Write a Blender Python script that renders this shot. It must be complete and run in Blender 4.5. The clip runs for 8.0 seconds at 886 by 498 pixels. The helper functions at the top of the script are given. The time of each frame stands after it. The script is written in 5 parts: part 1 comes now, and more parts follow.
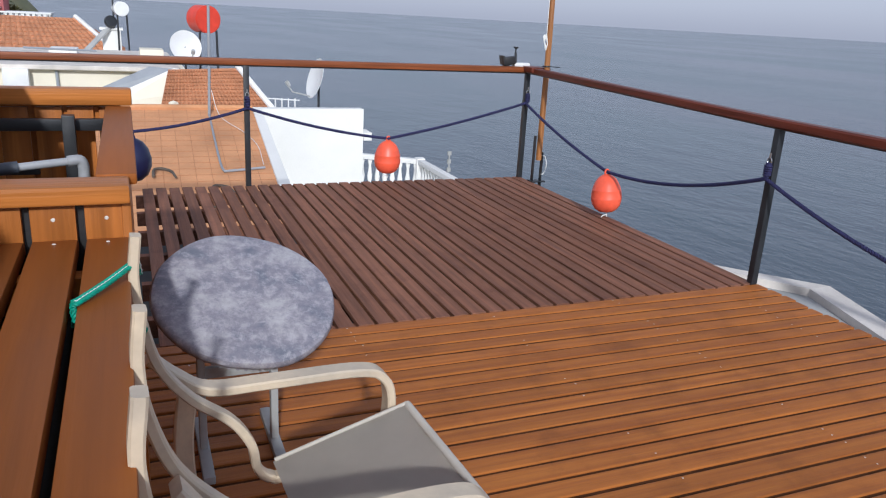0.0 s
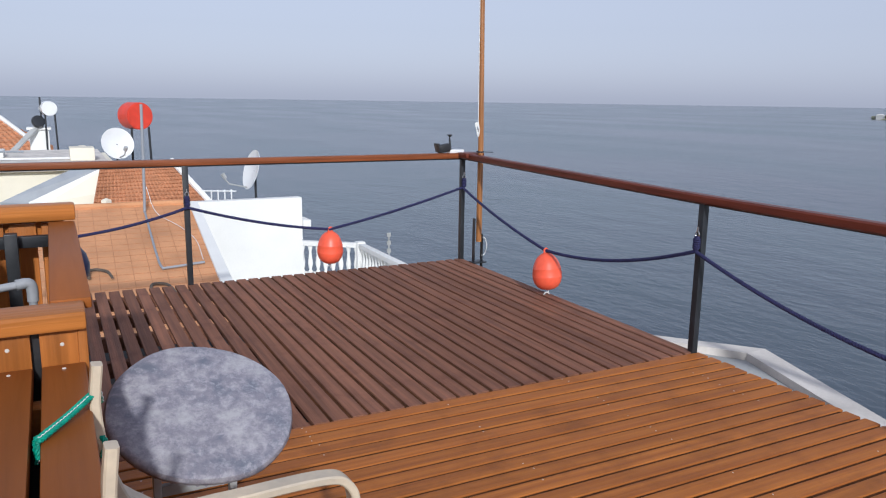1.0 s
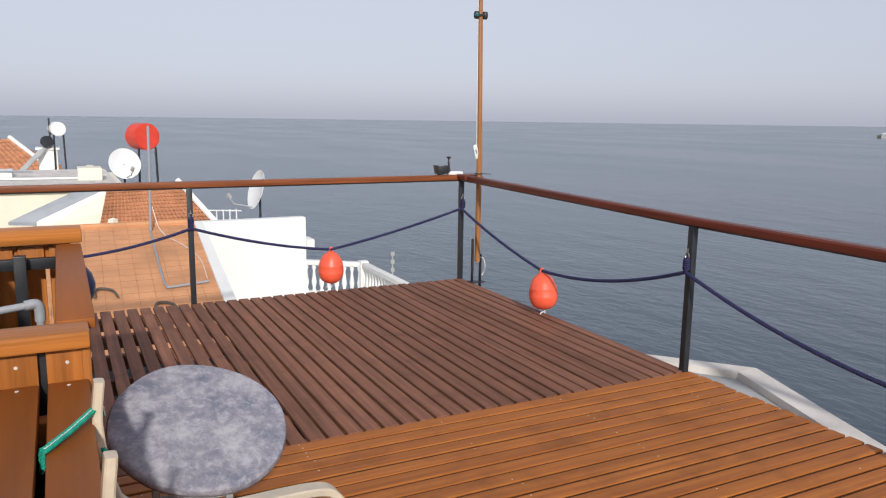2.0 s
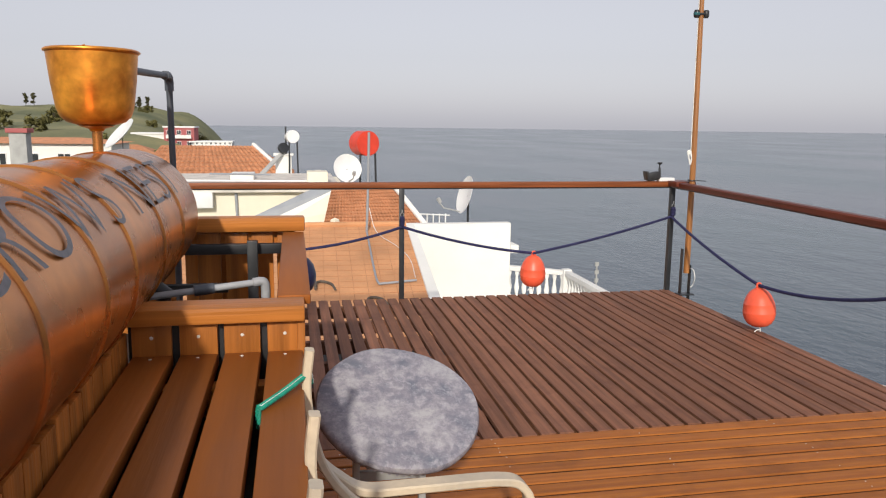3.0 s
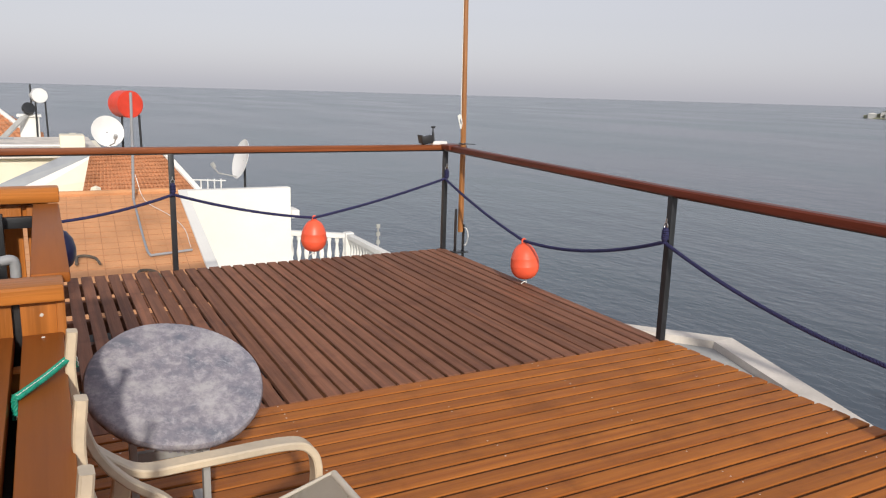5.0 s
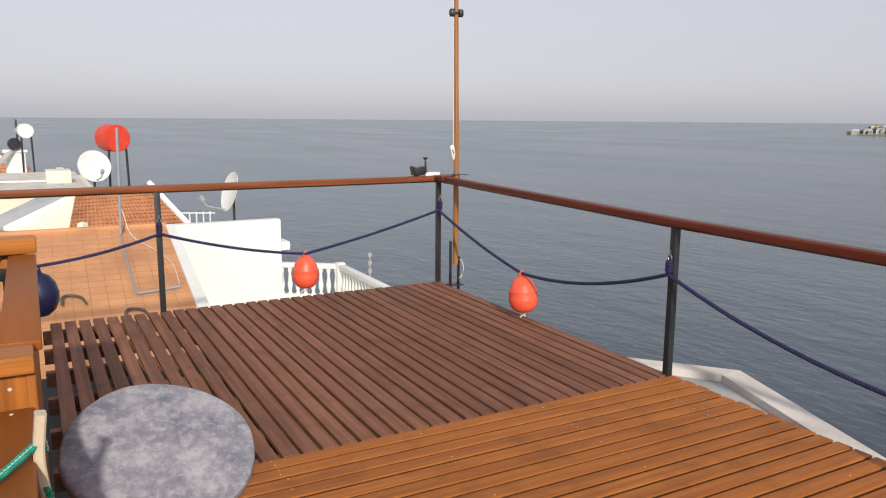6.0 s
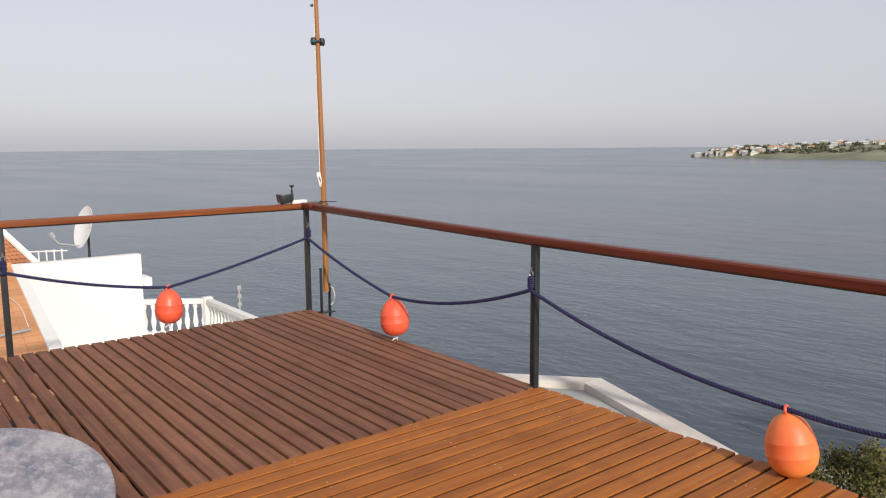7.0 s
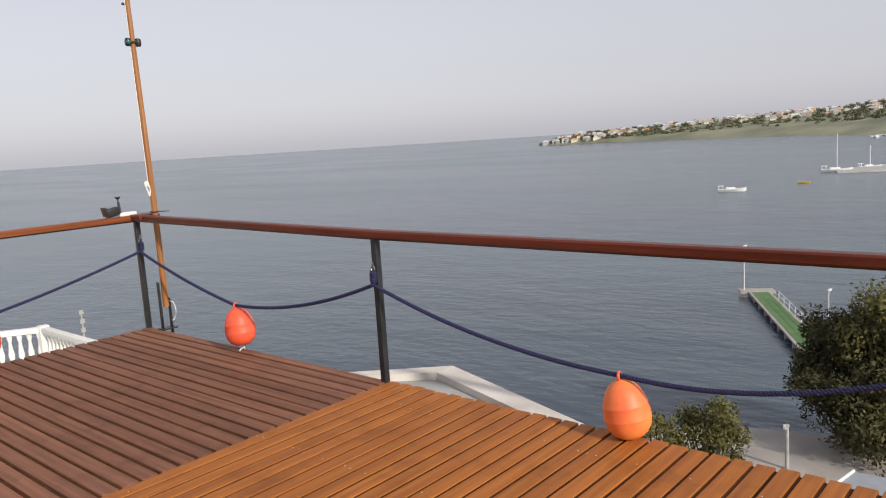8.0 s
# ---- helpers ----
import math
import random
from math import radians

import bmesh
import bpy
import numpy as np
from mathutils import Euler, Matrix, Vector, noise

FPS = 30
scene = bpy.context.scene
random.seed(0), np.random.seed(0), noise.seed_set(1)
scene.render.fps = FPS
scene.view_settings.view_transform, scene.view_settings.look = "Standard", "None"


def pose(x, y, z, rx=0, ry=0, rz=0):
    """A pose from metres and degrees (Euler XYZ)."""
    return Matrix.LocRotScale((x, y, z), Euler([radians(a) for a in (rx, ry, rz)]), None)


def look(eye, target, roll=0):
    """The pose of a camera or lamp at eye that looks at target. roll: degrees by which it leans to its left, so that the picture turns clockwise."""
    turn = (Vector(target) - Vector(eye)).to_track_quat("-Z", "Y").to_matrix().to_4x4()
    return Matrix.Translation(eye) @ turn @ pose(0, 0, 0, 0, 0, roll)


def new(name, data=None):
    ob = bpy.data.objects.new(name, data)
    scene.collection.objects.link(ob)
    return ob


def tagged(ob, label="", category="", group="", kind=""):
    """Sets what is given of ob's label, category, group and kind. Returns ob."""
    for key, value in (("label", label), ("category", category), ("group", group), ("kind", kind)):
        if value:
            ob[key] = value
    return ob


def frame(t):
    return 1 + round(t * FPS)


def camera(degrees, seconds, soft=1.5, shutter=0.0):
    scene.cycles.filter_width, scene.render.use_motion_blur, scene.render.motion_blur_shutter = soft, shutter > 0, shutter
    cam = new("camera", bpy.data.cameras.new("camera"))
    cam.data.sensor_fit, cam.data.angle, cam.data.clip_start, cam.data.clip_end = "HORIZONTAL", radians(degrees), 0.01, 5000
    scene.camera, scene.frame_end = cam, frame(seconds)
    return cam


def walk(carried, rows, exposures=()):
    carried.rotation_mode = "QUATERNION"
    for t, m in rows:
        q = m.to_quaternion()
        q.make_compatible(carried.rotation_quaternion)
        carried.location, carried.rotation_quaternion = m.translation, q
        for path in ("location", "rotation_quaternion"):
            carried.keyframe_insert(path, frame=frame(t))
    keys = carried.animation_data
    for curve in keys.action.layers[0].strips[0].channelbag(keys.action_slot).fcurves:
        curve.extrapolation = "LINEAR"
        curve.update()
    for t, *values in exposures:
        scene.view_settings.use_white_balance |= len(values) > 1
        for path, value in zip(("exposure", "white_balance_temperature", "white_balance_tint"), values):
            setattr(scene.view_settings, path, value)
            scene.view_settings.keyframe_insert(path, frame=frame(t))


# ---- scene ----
cam = camera(61.0, 8.0, soft=1.15)
ROWS = [
    (0, -3.664, -6.718, 1.552, 72.66, -3.12, -22.11),
    (0.5, -3.705, -6.765, 1.603, 75.28, -1.50, -27.02),
    (1, -3.723, -6.758, 1.642, 78.70, -0.82, -27.30),
    (1.2, -3.729, -6.769, 1.652, 79.74, -0.76, -27.39),
    (2.3, -3.713, -6.917, 1.686, 80.34, -0.85, -26.11),
    (2.5, -3.707, -6.836, 1.645, 80.46, -1.05, -21.62),
    (3, -3.703, -6.900, 1.627, 80.64, -0.70, -11.19),
    (3.5, -3.692, -6.860, 1.606, 80.08, 0.80, -13.95),
    (4, -3.694, -6.797, 1.566, 79.74, 1.17, -13.61),
    (4.5, -3.700, -6.817, 1.545, 78.49, -1.30, -22.97),
    (4.7, -3.708, -6.971, 1.584, 77.97, -2.15, -27.07),
    (6, -3.648, -6.760, 1.690, 80.06, -0.45, -28.66),
    (6.5, -3.725, -6.844, 1.697, 81.40, 0.0, -33.16),
    (7, -3.657, -6.838, 1.672, 82.18, 0.35, -38.51),
    (7.5, -3.547, -6.828, 1.627, 82.30, 1.60, -42.98),
    (8, -3.490, -6.897, 1.631, 81.70, 3.60, -49.43),
]
walk(cam, [(t, pose(x, y, z, rx, ry, rz)) for t, x, y, z, rx, ry, rz in ROWS],
     exposures=[(0, -0.12, 5550, 10), (1.2, -0.1, 5600, 10), (2.3, 0.0, 6250, 10), (3.0, 0.0, 6500, 10), (6.0, 0.03, 6500, 10), (8, 0.1, 6550, 10)])

# ---- world and sun ----
world = bpy.data.worlds.new("hazy_sky")
scene.world = world
world.use_nodes = True
wn, wl = world.node_tree.nodes, world.node_tree.links
SUN_ELEV, SUN_FROM = 27.0, 193.0  # degrees; compass direction the sun stands in, clockwise from +y
sky = wn.new("ShaderNodeTexSky")
sky.sky_type = "NISHITA"
sky.sun_disc = False
sky.sun_elevation = radians(SUN_ELEV)
sky.sun_rotation = radians(SUN_FROM)
sky.air_density, sky.dust_density, sky.ozone_density = 1.0, 1.5, 1.0
soften = wn.new("ShaderNodeHueSaturation")
soften.inputs["Saturation"].default_value = 0.35
wl.new(sky.outputs[0], soften.inputs["Color"])
haze = wn.new("ShaderNodeMix")  # thin high cloud over the blue
haze.data_type = "RGBA"
haze.inputs["Factor"].default_value = 0.6
haze.inputs["B"].default_value = (5.8, 5.75, 6.5, 1)
wl.new(soften.outputs[0], haze.inputs["A"])
wl.new(haze.outputs["Result"], wn["Background"].inputs[0])
wn["Background"].inputs[1].default_value = 0.11
sun_data = bpy.data.lights.new("sun", "SUN")
sun_data.energy, sun_data.angle, sun_data.color = 3.3, radians(2.2), (1.0, 0.93, 0.82)
sun = new("sun", sun_data)
az, el = radians(SUN_FROM), radians(SUN_ELEV)
sun.matrix_world = look((math.sin(az) * math.cos(el) * 40, math.cos(az) * math.cos(el) * 40, math.sin(el) * 40), (0, 0, 0))
scene.view_settings.exposure = 0.0


# ---- materials ----
def mat(name, color, rough=0.6, metal=0.0, vary=0.15, scale=6.0, bump=0.1, bump_scale=60.0, stretch=(1, 1, 1), dark=None, coat=0.0, per=0.0, spec=0.5, wear=0.0):
    """Two scales of colour variation, roughness variation and fine relief, in object space."""
    m = bpy.data.materials.new(name)
    m.use_nodes = True
    n, l = m.node_tree.nodes, m.node_tree.links
    b = n["Principled BSDF"]
    tc, mp = n.new("ShaderNodeTexCoord"), n.new("ShaderNodeMapping")
    l.new(tc.outputs["Object"], mp.inputs[0])
    mp.inputs["Scale"].default_value = stretch
    oi = n.new("ShaderNodeObjectInfo")
    off = n.new("ShaderNodeVectorMath")
    off.operation = "SCALE"
    off.inputs[0].default_value = (37.0, 53.0, 19.0)
    l.new(oi.outputs["Random"], off.inputs["Scale"])
    l.new(off.outputs[0], mp.inputs["Location"])
    big, fine = n.new("ShaderNodeTexNoise"), n.new("ShaderNodeTexNoise")
    big.inputs["Scale"].default_value, big.inputs["Detail"].default_value = scale, 4
    fine.inputs["Scale"].default_value, fine.inputs["Detail"].default_value = bump_scale, 3
    l.new(mp.outputs[0], big.inputs["Vector"])
    l.new(mp.outputs[0], fine.inputs["Vector"])
    ramp = n.new("ShaderNodeMapRange")
    ramp.inputs[1].default_value, ramp.inputs[2].default_value = 0.3, 0.7
    l.new(big.outputs[0], ramp.inputs[0])
    mix = n.new("ShaderNodeMix")
    mix.data_type = "RGBA"
    d = dark or tuple(c * (1 - vary) for c in color)
    lite = tuple(min(1.0, c * (1 + vary * 0.6)) for c in color)
    mix.inputs["A"].default_value, mix.inputs["B"].default_value = (*d, 1), (*lite, 1)
    l.new(ramp.outputs[0], mix.inputs["Factor"])
    hsv = n.new("ShaderNodeHueSaturation")
    if wear:
        geo, blot, soft = n.new("ShaderNodeNewGeometry"), n.new("ShaderNodeTexNoise"), n.new("ShaderNodeMapRange")
        blot.inputs["Scale"].default_value, blot.inputs["Detail"].default_value, blot.inputs["Roughness"].default_value = 3.8, 8, 0.66
        l.new(geo.outputs["Position"], blot.inputs["Vector"])
        soft.inputs[1].default_value, soft.inputs[2].default_value = 0.5, 0.68
        soft.inputs[3].default_value, soft.inputs[4].default_value = 0.0, wear
        l.new(blot.outputs[0], soft.inputs[0])
        stain = n.new("ShaderNodeMix")
        stain.data_type = "RGBA"
        stain.inputs["B"].default_value = (color[0] * 0.42, color[1] * 0.40, color[2] * 0.5, 1)
        l.new(soft.outputs[0], stain.inputs["Factor"])
        l.new(mix.outputs["Result"], stain.inputs["A"])
        l.new(stain.outputs["Result"], hsv.inputs["Color"])
    else:
        l.new(mix.outputs["Result"], hsv.inputs["Color"])
    val, add = n.new("ShaderNodeMath"), n.new("ShaderNodeMath")
    val.operation, add.operation = "MULTIPLY_ADD", "MULTIPLY_ADD"
    l.new(oi.outputs["Random"], val.inputs[0])
    val.inputs[1].default_value, val.inputs[2].default_value = per, 1 - per / 2
    l.new(fine.outputs[0], add.inputs[0])
    add.inputs[1].default_value = vary
    sub = n.new("ShaderNodeMath")
    sub.operation = "SUBTRACT"
    l.new(val.outputs[0], sub.inputs[0])
    sub.inputs[1].default_value = vary / 2
    l.new(sub.outputs[0], add.inputs[2])
    l.new(add.outputs[0], hsv.inputs["Value"])
    l.new(hsv.outputs[0], b.inputs["Base Color"])
    rr = n.new("ShaderNodeMapRange")
    rr.inputs[3].default_value, rr.inputs[4].default_value = max(0.02, rough - 0.1), min(1, rough + 0.1)
    l.new(big.outputs[0], rr.inputs[0])
    l.new(rr.outputs[0], b.inputs["Roughness"])
    b.inputs["Metallic"].default_value = metal
    b.inputs["Coat Weight"].default_value = coat
    b.inputs["Specular IOR Level"].default_value = spec
    bp = n.new("ShaderNodeBump")
    bp.inputs["Strength"].default_value, bp.inputs["Distance"].default_value = bump, 0.01
    l.new(fine.outputs[0], bp.inputs["Height"])
    l.new(bp.outputs[0], b.inputs["Normal"])
    return m


GRAIN_Y, GRAIN_X, GRAIN_Z = (24, 0.9, 24), (0.9, 24, 24), (24, 24, 0.9)
M_DECK = mat("honey_stained_decking", (0.385, 0.135, 0.027), 0.55, vary=0.2, scale=1.4, bump=0.2, bump_scale=5, stretch=GRAIN_X, per=0.2, spec=0.2, dark=(0.29, 0.09, 0.019), wear=0.45)
M_DARK = mat("dark_stained_decking", (0.245, 0.110, 0.067), 0.65, vary=0.26, scale=1.2, bump=0.35, bump_scale=5, stretch=GRAIN_Y, per=0.3, spec=0.12, dark=(0.16, 0.075, 0.048), wear=0.4)
M_SLAT = mat("varnished_pine_slat", (0.278, 0.086, 0.0155), 0.5, vary=0.26, scale=0.6, bump=0.15, bump_scale=4.5, stretch=(14, 0.7, 14), per=0.22, coat=0.03, spec=0.14)
M_SLATX = mat("varnished_pine_cross", (0.45, 0.16, 0.032), 0.42, vary=0.35, scale=0.9, bump=0.2, bump_scale=4.5, stretch=GRAIN_X, per=0.15, coat=0.04, spec=0.2)
M_SLATZ = mat("varnished_pine_upright", (0.40, 0.138, 0.028), 0.42, vary=0.4, scale=0.9, bump=0.2, bump_scale=4.5, stretch=GRAIN_Z, per=0.3, coat=0.04, spec=0.2)
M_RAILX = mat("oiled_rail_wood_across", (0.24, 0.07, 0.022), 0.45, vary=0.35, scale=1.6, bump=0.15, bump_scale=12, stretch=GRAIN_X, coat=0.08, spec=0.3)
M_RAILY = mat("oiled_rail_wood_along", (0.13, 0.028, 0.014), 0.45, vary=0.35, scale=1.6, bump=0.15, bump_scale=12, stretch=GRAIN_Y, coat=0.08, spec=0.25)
M_MAST = mat("varnished_mast_wood", (0.36, 0.15, 0.045), 0.35, vary=0.35, scale=2.0, bump=0.1, bump_scale=12, stretch=GRAIN_Z, coat=0.3)
M_BIRCH = mat("weathered_birch", (0.60, 0.49, 0.345), 0.5, vary=0.3, scale=4, bump=0.1, bump_scale=40, dark=(0.46, 0.395, 0.31))
M_CANVAS = mat("beige_canvas", (0.55, 0.50, 0.43), 0.9, vary=0.1, scale=5, bump=0.3, bump_scale=500)
M_STEEL = mat("black_painted_steel", (0.022, 0.024, 0.028), 0.4, vary=0.3, scale=12, bump=0.05, bump_scale=80)
M_CHROME = mat("galvanised_steel", (0.6, 0.6, 0.6), 0.3, metal=1.0, vary=0.15, scale=30, bump=0.03)
M_ROPE = mat("navy_rope", (0.022, 0.022, 0.085), 0.8, vary=0.4, scale=60, bump=0.3, bump_scale=400)
M_GREEN = mat("green_cord", (0.01, 0.30, 0.20), 0.6, vary=0.3, scale=60, bump=0.2, bump_scale=300)
M_WHITE_CORD = mat("white_cord", (0.75, 0.75, 0.72), 0.7, vary=0.15, scale=60)
M_BUOY = mat("orange_red_plastic", (0.89, 0.12, 0.055), 0.42, vary=0.15, scale=9, bump=0.08, bump_scale=30)
# Yellow-orange clouds put the sunlit tint into the third buoy's colour.
M_BUOY_SUN = mat("sunlit_tint_orange_plastic", (0.93, 0.36, 0.07), 0.5, vary=0.12, scale=3.0, bump=0.08, bump_scale=30, dark=(0.90, 0.13, 0.06))
M_BAY = mat("weathered_white_concrete", (0.66, 0.61, 0.55), 0.85, vary=0.2, scale=3, bump=0.15, bump_scale=40)
M_SPECK = mat("pale_screw_head", (0.7, 0.66, 0.6), 0.4, vary=0.1)
M_NAVY = mat("navy_plastic", (0.012, 0.015, 0.06), 0.4, vary=0.2)
M_CRIMSON = mat("crimson_cord", (0.45, 0.01, 0.05), 0.7, vary=0.2, scale=40)
M_COPPER = mat("tarnished_copper_tank", (0.60, 0.24, 0.06), 0.27, metal=0.76, vary=0.4, scale=3.4, bump=0.05, bump_scale=14, dark=(0.32, 0.12, 0.035))
M_BRASS = mat("polished_copper_pot", (0.86, 0.34, 0.045), 0.34, metal=0.6, vary=0.45, scale=11, bump=0.06, bump_scale=30, dark=(0.46, 0.14, 0.015))
# Dark brown painted in for the shade inside the plank gaps.
M_GAP_SHADE = mat("dark_gap_shade_strip", (0.085, 0.034, 0.014), 0.9, vary=0.4, scale=6, bump=0.2, spec=0.1)
M_INK = mat("dark_blue_lettering", (0.115, 0.105, 0.12), 0.4, vary=0.5, scale=25)
M_PVC = mat("grey_pvc_pipe", (0.36, 0.37, 0.39), 0.45, vary=0.15)
M_PVC_DARK = mat("dark_grey_pvc_pipe", (0.07, 0.08, 0.1), 0.45, vary=0.15)
M_WHITE = mat("white_render", (0.80, 0.79, 0.75), 0.85, vary=0.06, scale=1.2, bump=0.15, bump_scale=40)
M_CREAM = mat("cream_render", (0.80, 0.74, 0.60), 0.85, vary=0.07, scale=1.2, bump=0.15, bump_scale=40)
M_GREY = mat("grey_concrete", (0.40, 0.40, 0.39), 0.9, vary=0.2, scale=1.5, bump=0.2, bump_scale=30)
M_SHED = mat("grey_sheet_metal", (0.30, 0.32, 0.35), 0.5, vary=0.15, scale=2)
M_TERRA = mat("terracotta_roofing", (0.55, 0.27, 0.125), 0.85, vary=0.2, scale=1.5, bump=0.2, bump_scale=25, per=0.25)
M_TILE = mat("clay_roof_tile", (0.54, 0.235, 0.112), 0.8, vary=0.25, scale=3, bump=0.2, bump_scale=25, per=0.3)
M_RED = mat("red_painted_metal", (0.72, 0.06, 0.03), 0.45, vary=0.15, scale=5)
M_DISH = mat("white_enamel", (0.78, 0.78, 0.77), 0.4, vary=0.06, scale=4)
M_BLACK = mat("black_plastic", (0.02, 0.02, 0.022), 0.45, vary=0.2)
M_GLASS = mat("dark_window_glass", (0.03, 0.035, 0.04), 0.08, vary=0.2, bump=0.0)
M_PINK = mat("dusty_red_render", (0.42, 0.12, 0.12), 0.8, vary=0.12, scale=1)
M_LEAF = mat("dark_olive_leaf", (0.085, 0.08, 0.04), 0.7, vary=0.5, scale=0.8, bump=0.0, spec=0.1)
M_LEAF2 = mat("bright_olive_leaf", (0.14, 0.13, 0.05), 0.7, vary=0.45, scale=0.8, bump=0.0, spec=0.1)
M_BARK = mat("grey_bark", (0.11, 0.09, 0.07), 0.9, vary=0.3, scale=5, bump=0.4)
M_LAND = mat("dry_grass_slope", (0.20, 0.19, 0.09), 0.95, vary=0.4, scale=0.06, bump=0.4, bump_scale=1.2, dark=(0.09, 0.105, 0.05))
# Haze over the far shore is put into the next three colours.
M_FARLAND = mat("haze_paled_scrub_slope", (0.23, 0.23, 0.15), 0.95, vary=0.4, scale=0.02, bump=0.3, bump_scale=0.4, dark=(0.13, 0.14, 0.095))
M_FARLEAF = mat("haze_paled_olive_foliage", (0.15, 0.15, 0.095), 0.9, vary=0.35, scale=0.05, bump=0.0, spec=0.1)
M_FARWALL = mat("haze_greyed_white_render", (0.62, 0.60, 0.57), 0.9, vary=0.15, scale=0.4)
M_ROAD = mat("pale_concrete_quay", (0.36, 0.33, 0.30), 0.9, vary=0.2, scale=0.4, bump=0.2, bump_scale=8)
M_TURF = mat("green_pier_carpet", (0.10, 0.19, 0.07), 0.95, vary=0.2, scale=1.0, bump=0.2, bump_scale=40)
M_YELLOW = mat("yellow_hull", (0.6, 0.38, 0.03), 0.5)


def marble():
    """Grey, marbled oilcloth with pale clouds and thin pink-grey veins."""
    m = bpy.data.materials.new("grey_marbled_oilcloth")
    m.use_nodes = True
    n, l = m.node_tree.nodes, m.node_tree.links
    b = n["Principled BSDF"]
    tc = n.new("ShaderNodeTexCoord")
    a, c = n.new("ShaderNodeTexNoise"), n.new("ShaderNodeTexNoise")
    a.inputs["Scale"].default_value, a.inputs["Detail"].default_value, a.inputs["Distortion"].default_value = 10, 10, 0.1
    c.inputs["Scale"].default_value, c.inputs["Detail"].default_value, c.inputs["Distortion"].default_value = 30, 8, 0.3
    a.inputs["Roughness"].default_value = c.inputs["Roughness"].default_value = 0.72
    l.new(tc.outputs["Object"], a.inputs["Vector"])
    l.new(tc.outputs["Object"], c.inputs["Vector"])
    r1, r2 = n.new("ShaderNodeValToRGB"), n.new("ShaderNodeValToRGB")
    r1.color_ramp.elements[0].position, r1.color_ramp.elements[1].position = 0.36, 0.64
    r1.color_ramp.elements[0].color, r1.color_ramp.elements[1].color = (0.145, 0.155, 0.195, 1), (0.40, 0.385, 0.40, 1)
    mid = r1.color_ramp.elements.new(0.5)
    mid.color = (0.24, 0.225, 0.262, 1)
    r2.color_ramp.elements[0].position, r2.color_ramp.elements[1].position = 0.48, 0.75
    r2.color_ramp.elements[0].color, r2.color_ramp.elements[1].color = (0, 0, 0, 1), (1, 1, 1, 1)
    l.new(a.outputs[0], r1.inputs[0])
    l.new(c.outputs[0], r2.inputs[0])
    mix = n.new("ShaderNodeMix")
    mix.data_type = "RGBA"
    l.new(r2.outputs[0], mix.inputs["Factor"])
    l.new(r1.outputs[0], mix.inputs["A"])
    mix.inputs["B"].default_value = (0.46, 0.44, 0.47, 1)
    l.new(mix.outputs["Result"], b.inputs["Base Color"])
    b.inputs["Roughness"].default_value = 0.5
    bp = n.new("ShaderNodeBump")
    bp.inputs["Strength"].default_value, bp.inputs["Distance"].default_value = 0.3, 0.01
    l.new(a.outputs[0], bp.inputs["Height"])
    l.new(bp.outputs[0], b.inputs["Normal"])
    return m


M_MARBLE = marble()


def water():
    m = bpy.data.materials.new("sea_water")
    m.use_nodes = True
    n, l = m.node_tree.nodes, m.node_tree.links
    b = n["Principled BSDF"]
    tc = n.new("ShaderNodeTexCoord")
    heights = []
    for sc, st in ((0.9, (1, 0.5, 1)), (0.12, (1, 0.45, 1)), (0.012, (1, 0.4, 1))):
        mp, t = n.new("ShaderNodeMapping"), n.new("ShaderNodeTexNoise")
        mp.inputs["Scale"].default_value, mp.inputs["Rotation"].default_value = st, (0, 0, 0.6)
        t.inputs["Scale"].default_value, t.inputs["Detail"].default_value = sc, 4
        l.new(tc.outputs["Object"], mp.inputs[0])
        l.new(mp.outputs[0], t.inputs["Vector"])
        heights.append(t)
    ramp = n.new("ShaderNodeValToRGB")
    ramp.color_ramp.elements[0].position, ramp.color_ramp.elements[1].position = 0.35, 0.7
    ramp.color_ramp.elements[0].color, ramp.color_ramp.elements[1].color = (0.035, 0.046, 0.070, 1), (0.088, 0.132, 0.145, 1)
    l.new(heights[2].outputs[0], ramp.inputs[0])
    l.new(ramp.outputs[0], b.inputs["Base Color"])
    gloss = n.new("ShaderNodeMapRange")  # wind lanes and slicks
    gloss.inputs[1].default_value, gloss.inputs[2].default_value = 0.35, 0.65
    gloss.inputs[3].default_value, gloss.inputs[4].default_value = 0.19, 0.26
    l.new(heights[2].outputs[0], gloss.inputs[0])
    l.new(gloss.outputs[0], b.inputs["Roughness"])
    b.inputs["IOR"].default_value = 1.33
    b1, b2 = n.new("ShaderNodeBump"), n.new("ShaderNodeBump")
    b1.inputs["Strength"].default_value, b1.inputs["Distance"].default_value = 0.5, 0.25
    b2.inputs["Strength"].default_value, b2.inputs["Distance"].default_value = 0.4, 1.0
    l.new(heights[0].outputs[0], b1.inputs["Height"])
    l.new(heights[1].outputs[0], b2.inputs["Height"])
    l.new(b1.outputs[0], b2.inputs["Normal"])
    l.new(b2.outputs[0], b.inputs["Normal"])
    return m


M_SEA = water()


# ---- mesh helpers ----
def mesh_of(bm, name, material, smooth=False):
    me = bpy.data.meshes.new(name)
    bmesh.ops.recalc_face_normals(bm, faces=bm.faces)
    bm.to_mesh(me)
    bm.free()
    me.materials.append(material)
    if smooth:
        me.polygons.foreach_set("use_smooth", [True] * len(me.polygons))
        me.set_sharp_from_angle(angle=radians(40))
    return me


def part(name, bm, material, parent, label="", smooth=True):
    """One mesh under a thing or part; its coordinates are those of the parent."""
    ob = new(name, mesh_of(bm, name, material, smooth))
    ob.parent = parent
    if label:
        ob["label"] = label
    return ob


